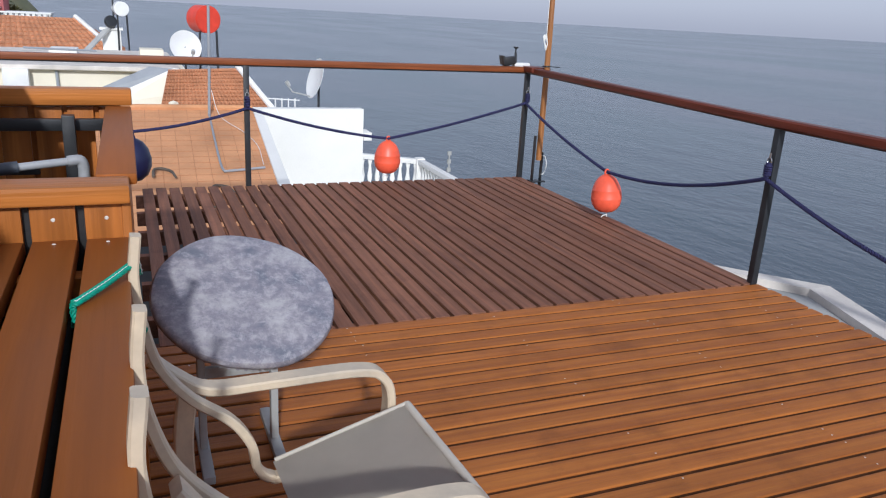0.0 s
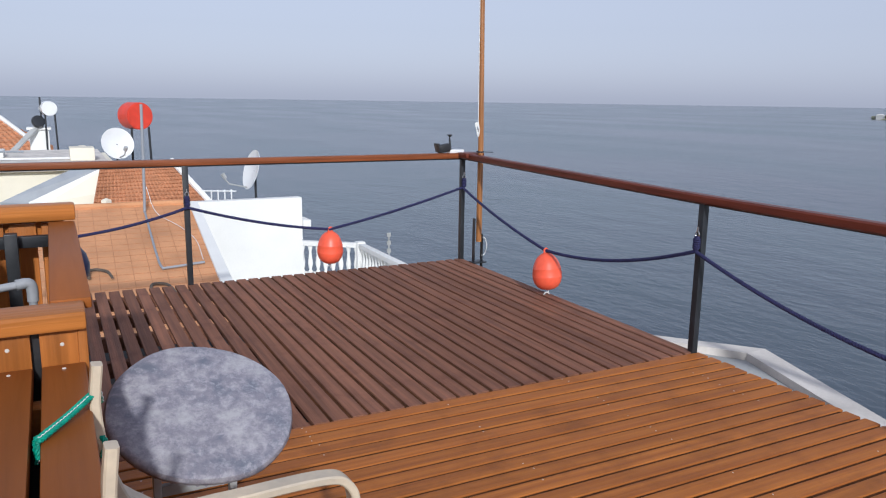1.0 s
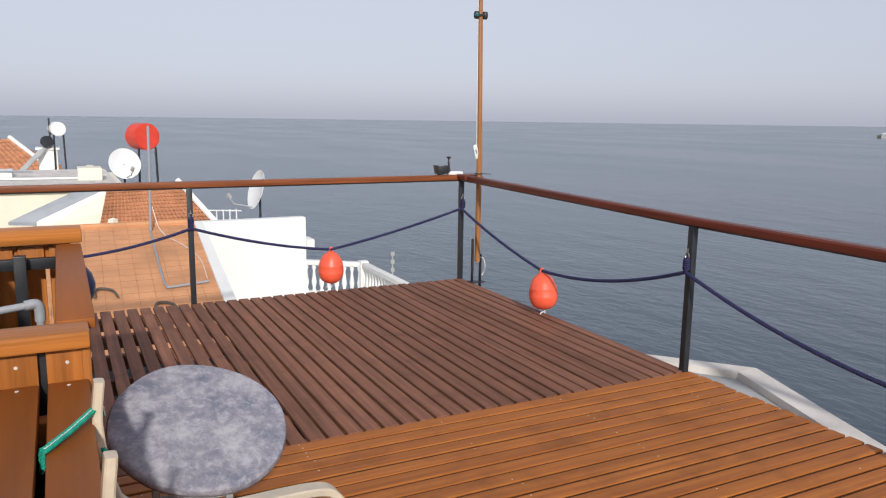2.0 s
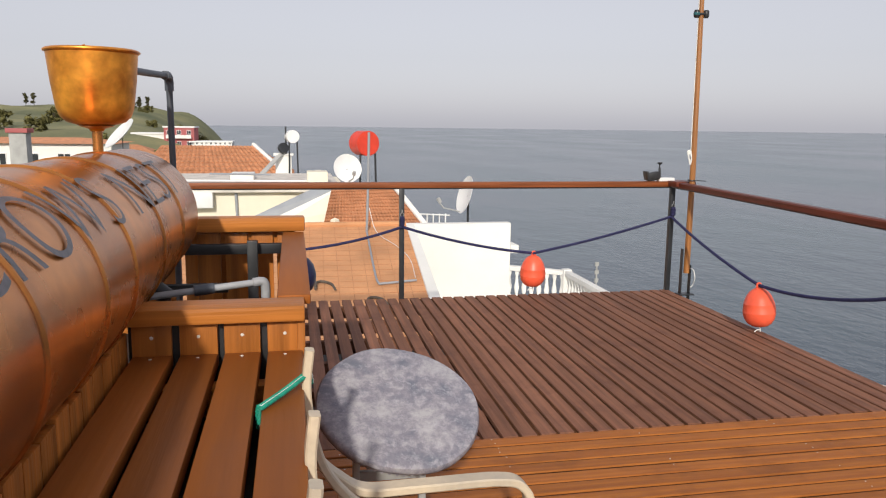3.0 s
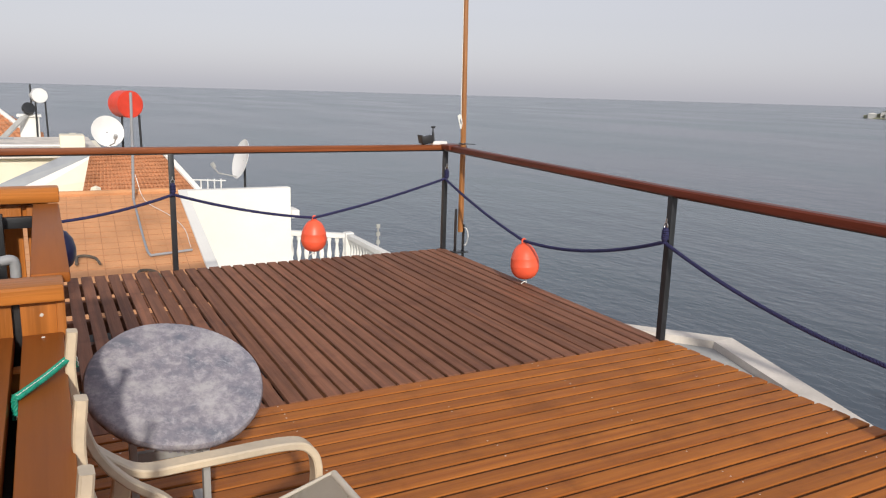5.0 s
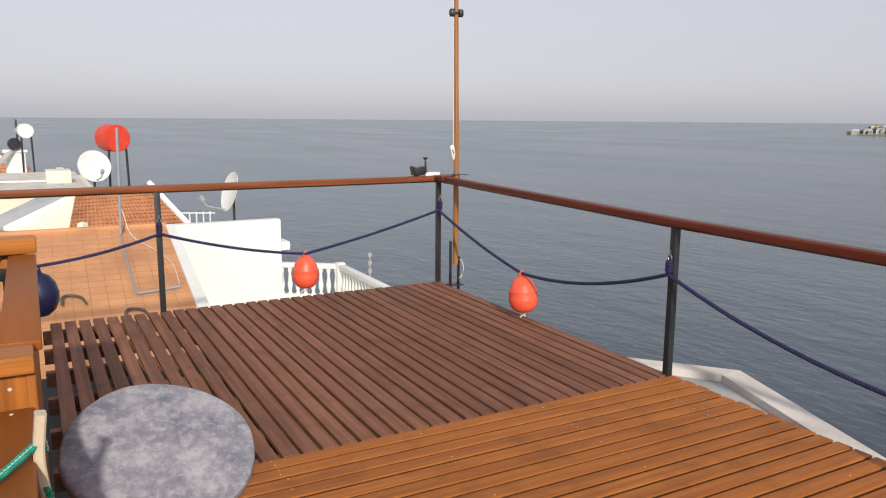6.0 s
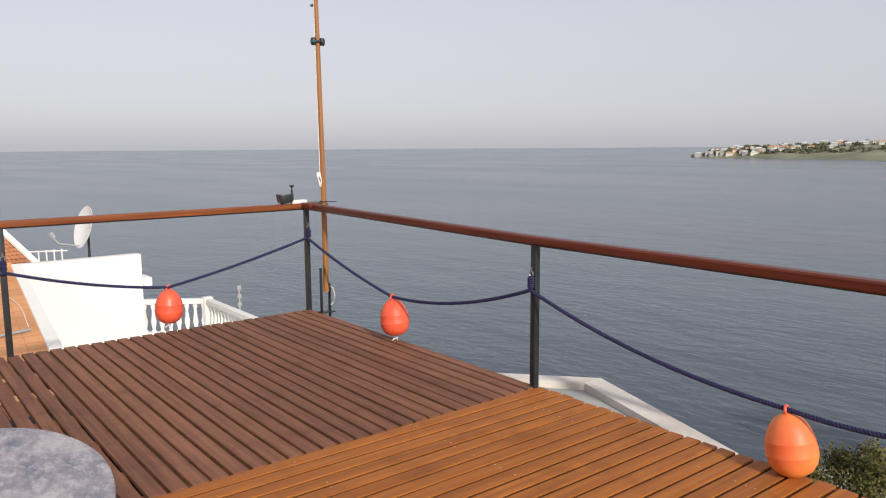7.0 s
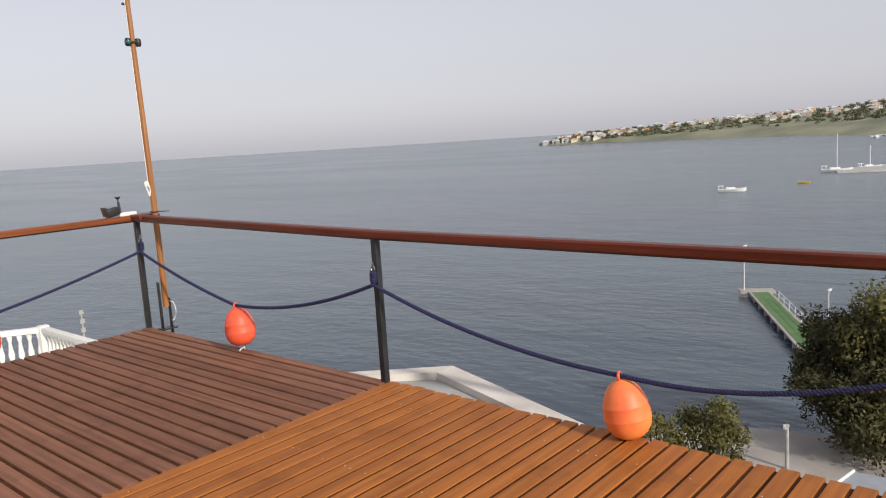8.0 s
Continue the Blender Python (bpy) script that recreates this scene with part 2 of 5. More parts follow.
def thing(name, label, category, at=(0, 0, 0), group="", kind="", turn=0):
    ob = new(name)
    ob.empty_display_size = 0.1
    ob.matrix_basis = pose(*at, 0, 0, turn)
    return tagged(ob, label, category, group, kind)


def solid(name, bm, material, label, category, kind="", at=(0, 0, 0), smooth=True, group=""):
    """A thing that is one mesh."""
    ob = new(name, mesh_of(bm, name, material, smooth))
    ob.matrix_basis = pose(*at)
    return tagged(ob, label, category, group, kind)


def box(bm, lo, hi, bevel=0.0, m=None, seg=2):
    c = [(a + b) / 2 for a, b in zip(lo, hi)]
    s = [abs(b - a) for a, b in zip(lo, hi)]
    t = Matrix.Translation(c) @ Matrix.Diagonal((*s, 1))
    g = bmesh.ops.create_cube(bm, size=1, matrix=(m @ t) if m else t)
    if bevel:
        es = {e for v in g["verts"] for e in v.link_edges}
        bmesh.ops.bevel(bm, geom=list(es), offset=bevel, segments=seg, affect="EDGES", profile=0.6)
    return bm


def boxes(*specs, bevel=0.0):
    bm = bmesh.new()
    for lo, hi in specs:
        box(bm, lo, hi, bevel)
    return bm


def tube(bm, pts, r, sides=12, closed=False, r_end=None):
    """A round tube along points, with caps."""
    pts = [Vector(p) for p in pts]
    n = len(pts)
    rings = []
    up = Vector((0.13, 0.2, 0.97))
    for i, p in enumerate(pts):
        d = (pts[(i + 1) % n if closed else min(i + 1, n - 1)] - pts[(i - 1) % n if closed else max(i - 1, 0)]).normalized()
        if abs(d.dot(up)) > 0.97:
            up = Vector((0.9, 0.3, 0.1))
        u = d.cross(up).normalized()
        w = u.cross(d).normalized()
        up = w
        rr = r if r_end is None else r + (r_end - r) * i / max(1, n - 1)
        rings.append([bm.verts.new(p + rr * (math.cos(k * 2 * math.pi / sides) * u + math.sin(k * 2 * math.pi / sides) * w)) for k in range(sides)])
    for i in range(n if closed else n - 1):
        a, b = rings[i], rings[(i + 1) % n]
        for k in range(sides):
            bm.faces.new((a[k], a[(k + 1) % sides], b[(k + 1) % sides], b[k]))
    if not closed:
        bm.faces.new(rings[0][::-1])
        bm.faces.new(rings[-1])
    return bm


def lathe(bm, profile, seg=32, at=(0, 0, 0), m=None):
    """Turns (radius, height) pairs round the z axis."""
    m = m or Matrix.Translation(at)
    rings = []
    for r, z in profile:
        if r < 1e-5:
            rings.append([bm.verts.new(m @ Vector((0, 0, z)))])
        else:
            rings.append([bm.verts.new(m @ Vector((r * math.cos(k * 2 * math.pi / seg), r * math.sin(k * 2 * math.pi / seg), z))) for k in range(seg)])
    for a, b in zip(rings, rings[1:]):
        for k in range(seg):
            j = (k + 1) % seg
            if len(a) == 1 and len(b) > 1:
                bm.faces.new((a[0], b[k], b[j]))
            elif len(b) == 1 and len(a) > 1:
                bm.faces.new((a[k], a[j], b[0]))
            elif len(a) > 1:
                bm.faces.new((a[k], a[j], b[j], b[k]))
    return bm


def strip(bm, pts, width, thick, axis=(0, 1, 0)):
    """A bent flat lath: width along axis, thickness across the path, softly edged."""
    ax = Vector(axis)
    pts = [Vector(p) for p in pts]
    e = min(thick, width) * 0.18
    rings = []
    for i, p in enumerate(pts):
        d = (pts[min(i + 1, len(pts) - 1)] - pts[max(i - 1, 0)]).normalized()
        nrm = d.cross(ax).normalized()
        w, t = width / 2, thick / 2
        ring = []
        for a, b in ((w, t - e), (w - e, t), (-w + e, t), (-w, t - e), (-w, -t + e), (-w + e, -t), (w - e, -t), (w, -t + e)):
            ring.append(bm.verts.new(p + ax * a + nrm * b))
        rings.append(ring)
    for a, b in zip(rings, rings[1:]):
        for k in range(8):
            bm.faces.new((a[k], a[(k + 1) % 8], b[(k + 1) % 8], b[k]))
    bm.faces.new(rings[0][::-1])
    bm.faces.new(rings[-1])
    return bm


def smooth_path(pts, n=8):
    """A rounded line through points (Catmull-Rom)."""
    p = [Vector(a) for a in pts]
    p = [2 * p[0] - p[1]] + p + [2 * p[-1] - p[-2]]
    out = []
    for i in range(1, len(p) - 2):
        for k in range(n):
            t = k / n
            a, b, c, d = p[i - 1], p[i], p[i + 1], p[i + 2]
            out.append(0.5 * (2 * b + (c - a) * t + (2 * a - 5 * b + 4 * c - d) * t * t + (3 * b - 3 * c + d - a) * t ** 3))
    return out + [p[-2]]


def twisted(bm, pts, r, lay=0.055, strands=3):
    """Laid rope: strands twisted round the line."""
    pts = [Vector(p) for p in pts]
    run, fine = 0.0, []
    for a, b in zip(pts, pts[1:]):
        k = max(1, int((b - a).length / (lay / 7)))
        fine += [a.lerp(b, i / k) for i in range(k)]
    fine.append(pts[-1])
    for s in range(strands):
        run, line = 0.0, []
        for i, p in enumerate(fine):
            d = (fine[min(i + 1, len(fine) - 1)] - fine[max(i - 1, 0)]).normalized()
            u = d.cross(Vector((0.31, 0.42, 0.85))).normalized()
            w = d.cross(u)
            if i:
                run += (p - fine[i - 1]).length
            an = run / lay * 2 * math.pi + s * 2 * math.pi / strands
            line.append(p + (u * math.cos(an) + w * math.sin(an)) * r * 0.5)
        tube(bm, line, r * 0.56, sides=6)
    return bm


def hang(a, b, sag, n=16):
    a, b = Vector(a), Vector(b)
    return [a.lerp(b, i / n) - Vector((0, 0, sag * 4 * (i / n) * (1 - i / n))) for i in range(n + 1)]


def prism(bm, outline, z0, z1):
    """Upright prism over a plan outline."""
    lo = [bm.verts.new((x, y, z0)) for x, y in outline]
    hi = [bm.verts.new((x, y, z1)) for x, y in outline]
    n = len(outline)
    bm.faces.new(lo[::-1])
    bm.faces.new(hi)
    for i in range(n):
        bm.faces.new((lo[i], lo[(i + 1) % n], hi[(i + 1) % n], hi[i]))
    return bm


def slab4(bm, a, b, c, d, thick):
    """A tilted slab under the four corners."""
    top = [bm.verts.new(Vector(p)) for p in (a, b, c, d)]
    bot = [bm.verts.new(Vector(p) - Vector((0, 0, thick))) for p in (a, b, c, d)]
    bm.faces.new(top)
    bm.faces.new(bot[::-1])
    for i in range(4):
        j = (i + 1) % 4
        bm.faces.new((top[i], bot[i], bot[j], top[j]))
    return bm


# ---- deck and own building ----
DECK_Y, PITCH = -3.27, 0.107  # where the two decks meet; spacing of the planks
own = solid("house_body", boxes(((-11, -13, -9.5), (-0.35, -0.55, -0.62))), M_WHITE, "white rendered house under the roof terrace", "house", "structure", smooth=False)
# Slab colour is darkened to put shade under the deck gaps.
terrace = solid("roof_slab", boxes(((-11, -13, -0.62), (0.02, 0.0, -0.46))), mat("shade_darkened_slab", (0.07, 0.068, 0.065), 0.9, vary=0.3, scale=2), "roof slab below the decking, darkened for shade in the gaps", "roof", "structure", smooth=False)
floor_dark = solid("floor_dark", boxes(*[((-3.66, y - 0.03, -0.13), (-0.01, y + 0.03, -0.03)) for y in (-0.14, -0.68, -1.22, -1.76, -2.3, -2.84, -3.2)]), M_DARK,
                   "dark-stained timber deck with planks running to the sea", "deck", "structure", smooth=False)
floor_light = solid("floor_light", boxes(*[((x - 0.03, -9.9, -0.13), (x + 0.03, DECK_Y - 0.02, -0.03)) for x in (-5.1, -4.3, -3.5, -2.7, -1.9, -1.1, -0.3, -0.06)]), M_DECK,
                    "honey-coloured timber deck with planks running across", "deck", "structure", smooth=False)

# ---- handrail, posts, ropes ----
hand = thing("railing", "reddish wooden handrail on black steel posts", "railing")
POSTS = [(0.0, 0.0, 1.05), (-2.72, 0.0, 1.045), (-5.4, 0.0, 1.045), (0.0, -3.25, 1.0), (0.0, -6.75, 0.985)]
for x, y, h in POSTS:
    bm = boxes(((x - 0.023, y - 0.023, -0.3), (x + 0.023, y + 0.023, h)), bevel=0.004)
    part("post", bm, M_STEEL, hand, "black steel post")


def rail_bar(bm, a, b, w, h, lift=0.0):
    """A rounded rail from a to b; a and b are the middle of its underside."""
    a, b = Vector(a), Vector(b)
    d = (b - a)
    m = Matrix.Translation(a) @ d.to_track_quat("X", "Z").to_matrix().to_4x4()
    return box(bm, (0, -w / 2, lift), (d.length, w / 2, lift + h), 0.009, m, 2)


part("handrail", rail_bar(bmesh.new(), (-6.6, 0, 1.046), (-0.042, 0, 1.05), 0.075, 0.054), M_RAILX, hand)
RIGHT = [(0, 0.045, 1.048), (0, -1.6, 1.024), (0, -3.25, 1.0), (0, -6.2, 0.990), (0, -9.5, 0.98)]
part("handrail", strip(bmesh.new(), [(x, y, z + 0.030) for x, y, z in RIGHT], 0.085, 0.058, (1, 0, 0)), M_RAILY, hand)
part("flat_bar", rail_bar(bmesh.new(), (-6.6, 0, 1.038), (0.0, 0, 1.042), 0.04, 0.006), M_STEEL, hand)
part("flat_bar", strip(bmesh.new(), [(x, y, z - 0.003) for x, y, z in RIGHT], 0.045, 0.007, (1, 0, 0)), M_STEEL, hand)
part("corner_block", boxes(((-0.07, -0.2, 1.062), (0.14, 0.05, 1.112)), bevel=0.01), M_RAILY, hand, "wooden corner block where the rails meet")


def eyelet(x, y, z, nx, ny):
    """A shackle on a post with the seized rope end below it."""
    t = thing("shackle", "galvanised shackle with a bound rope end on a railing post", "shackle", (x, y, z), "shackles on the posts")
    bm = tube(bmesh.new(), [(nx * 0.012 + ny * 0.016 * math.cos(a), ny * 0.012 + nx * 0.016 * math.cos(a), 0.022 * math.sin(a)) for a in np.linspace(0, 2 * math.pi, 16, endpoint=False)], 0.004, 8, True)
    part("ring", bm, M_CHROME, t)
    bm = tube(bmesh.new(), [(nx * 0.012, ny * 0.012, 0.02), (nx * 0.012, ny * 0.012, 0.05)], 0.006, 8)
    part("pin", bm, M_CHROME, t)
    bm = tube(bmesh.new(), [(nx * 0.012, ny * 0.012, -0.01), (nx * 0.014, ny * 0.014, -0.05), (nx * 0.016, ny * 0.016, -0.1)], 0.019, 10)
    for k in range(5):
        c = (nx * 0.014, ny * 0.014)
        tube(bm, [(c[0] + 0.021 * math.cos(a), c[1] + 0.021 * math.sin(a), -0.03 - k * 0.014) for a in np.linspace(0, 2 * math.pi, 12, endpoint=False)], 0.006, 6, True)
    part("rope_binding", bm, M_ROPE, t, "navy whipping")
    return t


eyelet(-2.72, -0.027, 0.80, 0, -1)
eyelet(0.0, -0.027, 0.86, 0, -1)
eyelet(-0.027, -3.25, 0.80, -1, 0)

KNOTS = [(-3.665, 0.0, 0.485), (-2.72, -0.045, 0.69), (-1.43, -0.02, 0.412), (-0.02, -0.045, 0.755), (-0.02, -1.545, 0.378), (-0.045, -3.25, 0.69), (-0.02, -5.05, 0.34), (-0.045, -6.75, 0.69)]
SAGS = [0.03, 0.035, 0.02, 0.03, 0.075, 0.075, 0.12]
for (a, b), s in zip(zip(KNOTS, KNOTS[1:]), SAGS):
    solid("rope", twisted(bmesh.new(), hang(a, b, s), 0.0138), M_ROPE, "navy laid rope slung between railing posts", "rope", group="ropes along the railing")

BUOY_PROFILE = [(0.0, -0.335), (0.025, -0.336), (0.06, -0.328), (0.092, -0.306), (0.115, -0.27), (0.124, -0.235), (0.1248, -0.225), (0.1262, -0.222), (0.1262, -0.218), (0.1254, -0.215), (0.1255, -0.19), (0.120, -0.155),
                (0.1206, -0.152), (0.1204, -0.148), (0.1188, -0.145), (0.108, -0.11), (0.092, -0.075), (0.072, -0.048), (0.05, -0.03), (0.03, -0.02), (0.018, -0.014), (0.0, -0.014)]


def buoy(at, turn, tilt, size=1.0, plastic=M_BUOY, label="orange-red plastic mooring buoy hanging from the rope"):
    t = thing("mooring_buoy", label, "buoy", at, "buoys on the rope")
    t.matrix_basis = pose(*at, tilt, 0, turn) @ Matrix.Scale(size, 4)
    part("body", lathe(bmesh.new(), BUOY_PROFILE, 40), plastic, t)
    part("eye", tube(bmesh.new(), [(0.021 * math.cos(a), 0, -0.002 + 0.024 * math.sin(a)) for a in np.linspace(0, 2 * math.pi, 16, endpoint=False)], 0.008, 8, True), M_BUOY, t)
    c = part("cord", twisted(bmesh.new(), smooth_path([(0, 0, -0.33), (0.006, 0, -0.355), (-0.02, 0.01, -0.362), (-0.05, 0.0, -0.372)], 5), 0.005, 0.02), M_WHITE_CORD, t, "frayed white cord")
    part("cord", twisted(bmesh.new(), [(0.004, 0, -0.335), (0.014, 0.004, -0.385)], 0.005, 0.02), M_WHITE_CORD, t, "frayed white cord")
    return t


buoy((-1.43, -0.02, 0.409), 15, 2, 0.98)
buoy((-0.02, -1.55, 0.374), 10, -7)
buoy((-0.02, -5.05, 0.335), 8, -10, 1.0, M_BUOY_SUN, "orange plastic mooring buoy hanging over the deck, sunlit tint in its colour")
ball = thing("navy_fender", "navy blue round fender hanging behind the counter", "fender", (-3.665, -0.02, 0.47))
part("body", lathe(bmesh.new(), [(0, -0.40), (0.07, -0.385), (0.12, -0.34), (0.15, -0.27), (0.152, -0.2), (0.13, -0.12), (0.09, -0.065), (0.035, -0.035), (0.03, -0.01), (0, -0.01)], 32), M_NAVY, ball)
part("eye", tube(bmesh.new(), [(0.02 * math.cos(a), 0, 0.022 * math.sin(a)) for a in np.linspace(0, 2 * math.pi, 14, endpoint=False)], 0.008, 8, True), M_NAVY, ball)

# ---- mast ----
mast = thing("mast", "varnished wooden flag mast stepped beside the railing corner", "mast", (0.068, -0.235, 0))
part("pole", tube(bmesh.new(), [(0.008, 0, 0.22), (0.006, 0, 1.2), (-0.016, 0, 2.6), (-0.045, 0, 4.3)], 0.029, 20, r_end=0.024), M_MAST, mast)
for x, y, h in ((-0.045, 0.01, 0.46), (0.04, -0.005, 0.3)):
    part("step_plate", boxes(((x - 0.005, y - 0.022, -0.05), (x + 0.005, y + 0.022, h)), bevel=0.002), M_STEEL, mast, "black steel mast step")
part("foot_plate", boxes(((-0.07, -0.05, 0.001), (0.08, 0.06, 0.014)), bevel=0.003), M_STEEL, mast)
lamp = part("navigation_lamp", lathe(bmesh.new(), [(0, -0.035), (0.02, -0.035), (0.028, -0.02), (0.028, 0.02), (0.02, 0.035), (0, 0.035)], 20, (-0.064, -0.01, 2.675)), M_BLACK, mast, "small black lamp")
part("lens", lathe(bmesh.new(), [(0.029, -0.012), (0.031, 0), (0.029, 0.012)], 20, (-0.064, -0.01, 2.675)), mat("teal_lens", (0.02, 0.10, 0.11), 0.15), lamp)
part("navigation_lamp", lathe(bmesh.new(), [(0, -0.035), (0.02, -0.035), (0.028, -0.02), (0.028, 0.02), (0.02, 0.035), (0, 0.035)], 20, (0.030, -0.01, 2.675)), M_BLACK, mast, "small black lamp")
part("lamp_bracket", boxes(((-0.066, -0.035, 2.665), (0.034, 0.035, 2.685)), bevel=0.004), M_BLACK, mast)
part("cleat", boxes(((-0.075, -0.012, 3.0), (-0.042, 0.012, 3.02)), bevel=0.003), M_STEEL, mast)
part("ring_bracket", tube(bmesh.new(), [(0.036 * math.cos(a), 0.036 * math.sin(a), 1.13) for a in np.linspace(0, 2 * math.pi, 20, endpoint=False)], 0.006, 8, True), M_STEEL, mast)
part("bracket_arm", tube(bmesh.new(), [(0.03, -0.02, 1.128), (0.12, -0.05, 1.126)], 0.004, 8), M_STEEL, mast)
part("halyard", tube(bmesh.new(), smooth_path([(-0.034, -0.01, 1.42), (-0.044, -0.012, 2.2), (-0.056, -0.01, 3.4), (-0.068, 0, 4.25)], 6), 0.004, 6), M_WHITE_CORD, mast, "white halyard")
bm = bmesh.new()
for k in range(4):
    tube(bm, smooth_path([(-0.04 - 0.006 * k, -0.02, 1.42), (-0.058 - 0.005 * k, -0.02, 1.36 + 0.012 * k), (-0.04, -0.024, 1.28 + 0.012 * k), (-0.026, -0.02, 1.34), (-0.04 - 0.006 * k, -0.02, 1.42)], 5), 0.005, 6)
part("halyard_coil", bm, M_WHITE_CORD, mast, "white knotted halyard")
part("cord_loop", tube(bmesh.new(), smooth_path([(0.03, -0.02, 0.27), (0.065, -0.03, 0.25), (0.085, -0.03, 0.17), (0.06, -0.03, 0.09), (0.035, -0.02, 0.08)], 6), 0.005, 6), M_WHITE_CORD, mast, "white cord loop")

# ---- lamp clamped on the corner ----
spot = thing("clamp_light", "black spotlight clamped to the railing corner", "light", (-0.1, 0.015, 1.1))
part("bracket", boxes(((-0.06, -0.035, 0.003), (0.11, 0.035, 0.04)), bevel=0.012), M_DISH, spot, "white plastic bracket")
part("housing", box(bmesh.new(), (-0.16, -0.04, 0.035), (-0.04, 0.04, 0.115), 0.014, pose(0, 0, 0, 0, -12, 0)), M_BLACK, spot)
part("shade", box(bmesh.new(), (-0.175, -0.05, 0.05), (-0.155, 0.05, 0.14), 0.006, pose(0, 0, 0, 0, -12, 0)), M_BLACK, spot)
part("knob", lathe(bmesh.new(), [(0, 0.13), (0.006, 0.13), (0.006, 0.165), (0.024, 0.18), (0.024, 0.19), (0, 0.19)], 16, (-0.045, 0, 0)), M_BLACK, spot)
part("tightener", tube(bmesh.new(), [(-0.05, -0.03, 0.04), (-0.045, 0, 0.135)], 0.012, 8), M_STEEL, spot)

# ---- slatted counter with the tank ----
SLATS = [(-4.187, -4.073), (-4.050, -3.939), (-3.920, -3.812), (-3.791, -3.685)]
CY = -4.57
counter = thing("slatted_counter", "varnished pine counter of long slats with a raised box", "counter")
for x0, x1 in SLATS:
    part("slat", boxes(((x0, -8.6, 0.885), (x1, CY - 0.022, 0.93)), bevel=0.006), M_SLAT, counter)
    part("riser_board", boxes(((x0, CY - 0.022, 0.89), (x1, CY, 1.028)), bevel=0.004), M_SLATZ, counter)
    part("front_board", boxes(((x0, -2.98, 0.02), (x1, -2.955, 1.07)), bevel=0.004), M_SLATZ, counter)
for x0, x1 in SLATS:
    xm = (x0 + x1) / 2
    part("screw", lathe(bmesh.new(), [(0, 0.002), (0.0045, 0.0015), (0.0055, 0)], 10, m=pose(xm, CY - 0.0221, 0.985, 90)), M_SPECK, counter, "pale screw head")
    part("screw", lathe(bmesh.new(), [(0, 0.002), (0.0045, 0.0015), (0.0055, 0)], 10, m=pose(xm, CY - 0.06, 0.9301)), M_SPECK, counter, "pale screw head")
part("cap_board", boxes(((-4.2, CY - 0.055, 1.028), (-3.676, CY + 0.075, 1.078)), bevel=0.008), M_SLATX, counter)
part("side_cap", boxes(((-3.762, CY + 0.077, 1.05), (-3.655, -3.04, 1.083)), bevel=0.008), M_SLAT, counter)
part("back_cap", boxes(((-4.95, -3.038, 1.083), (-3.65, -2.93, 1.155)), bevel=0.012), M_SLATX, counter)
part("back_rail", boxes(((-4.95, -2.955, 0.99), (-3.70, -2.93, 1.075)), bevel=0.006), M_SLATX, counter)
for i in range(11):
    x1 = -3.70 - i * 0.115
    part("back_board", boxes(((x1 - 0.095, -2.925, 0.05), (x1, -2.90, 1.08)), bevel=0.004), M_SLATZ, counter)
for i in range(16):
    y0 = -3.0 - (i + 1) * 0.1
    part("side_board", boxes(((-3.70, y0 + 0.003, 0.0), (-3.676, y0 + 0.097, 1.048)), bevel=0.004), M_SLATZ, counter)
for i in range(40):
    y0 = CY - (i + 1) * 0.1
    part("side_board", boxes(((-3.72, y0 + 0.003, 0.0), (-3.696, y0 + 0.097, 0.883)), bevel=0.004), M_SLATZ, counter)
    part("wall_board", boxes(((-4.225, y0 + 0.002, 0.6), (-4.203, y0 + 0.098, 1.0 + 0.006 * math.sin(i * 2.3))), bevel=0.004), M_SLATZ, counter)
for y in (-4.75, -6.2, -7.6):
    part("bearer", boxes(((-4.2, y - 0.03, 0.80), (-3.73, y + 0.03, 0.884))), M_SLATX, counter)
# Black panels added to stand for shade behind boards and below the tank.
part("lining", boxes(((-4.25, -8.57, 0.0), (-4.228, CY, 0.975))), M_BLACK, counter, "added black board for the shade behind the uprights", smooth=False)
part("lining", boxes(((-4.2, CY + 0.001, 0.3), (-3.72, CY + 0.02, 1.02))), M_BLACK, counter, "added black board for the shade behind the risers", smooth=False)
part("lining", boxes(((-4.2, -8.57, 0.70), (-3.725, CY - 0.03, 0.72))), M_BLACK, counter, "added black board for the shade under the slats", smooth=False)
part("tray", boxes(((-4.95, -8.5, 0.845), (-4.252, CY, 0.86))), M_BLACK, counter, "added black sheet for the shade under the tank", smooth=False)
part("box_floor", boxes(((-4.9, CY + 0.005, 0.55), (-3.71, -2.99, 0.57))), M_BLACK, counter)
frame_steel = thing("steel_stand", "black welded steel stand that carries the copper tank", "stand")
for y in (-3.45, -5.0, -6.3):
    part("crossbar", boxes(((-4.85, y - 0.02, 0.87), (-4.0 if y > -4 else -4.24, y + 0.02, 0.91)), bevel=0.004), M_STEEL, frame_steel)
    for x in (-4.8, -4.27):
        part("leg", boxes(((x - 0.02, y - 0.02, 0.0 if y < -4.4 else 0.571), (x + 0.02, y + 0.02, 0.869)), bevel=0.004), M_STEEL, frame_steel)
        part("saddle", box(bmesh.new(), (-0.015, -0.03, 0.0), (0.015, 0.03, 0.16), 0.004, pose(x * 0.6 + -4.452 * 0.4, y, 0.905, 0, 28 if x < -4.45 else -28, 0)), M_STEEL, frame_steel)
part("upright", boxes(((-3.93, -3.19, 0.571), (-3.88, -3.14, 1.06)), bevel=0.004), M_STEEL, frame_steel)
part("top_bar", boxes(((-4.75, -3.12, 0.985), (-3.75, -3.08, 1.035)), bevel=0.004), M_STEEL, frame_steel)

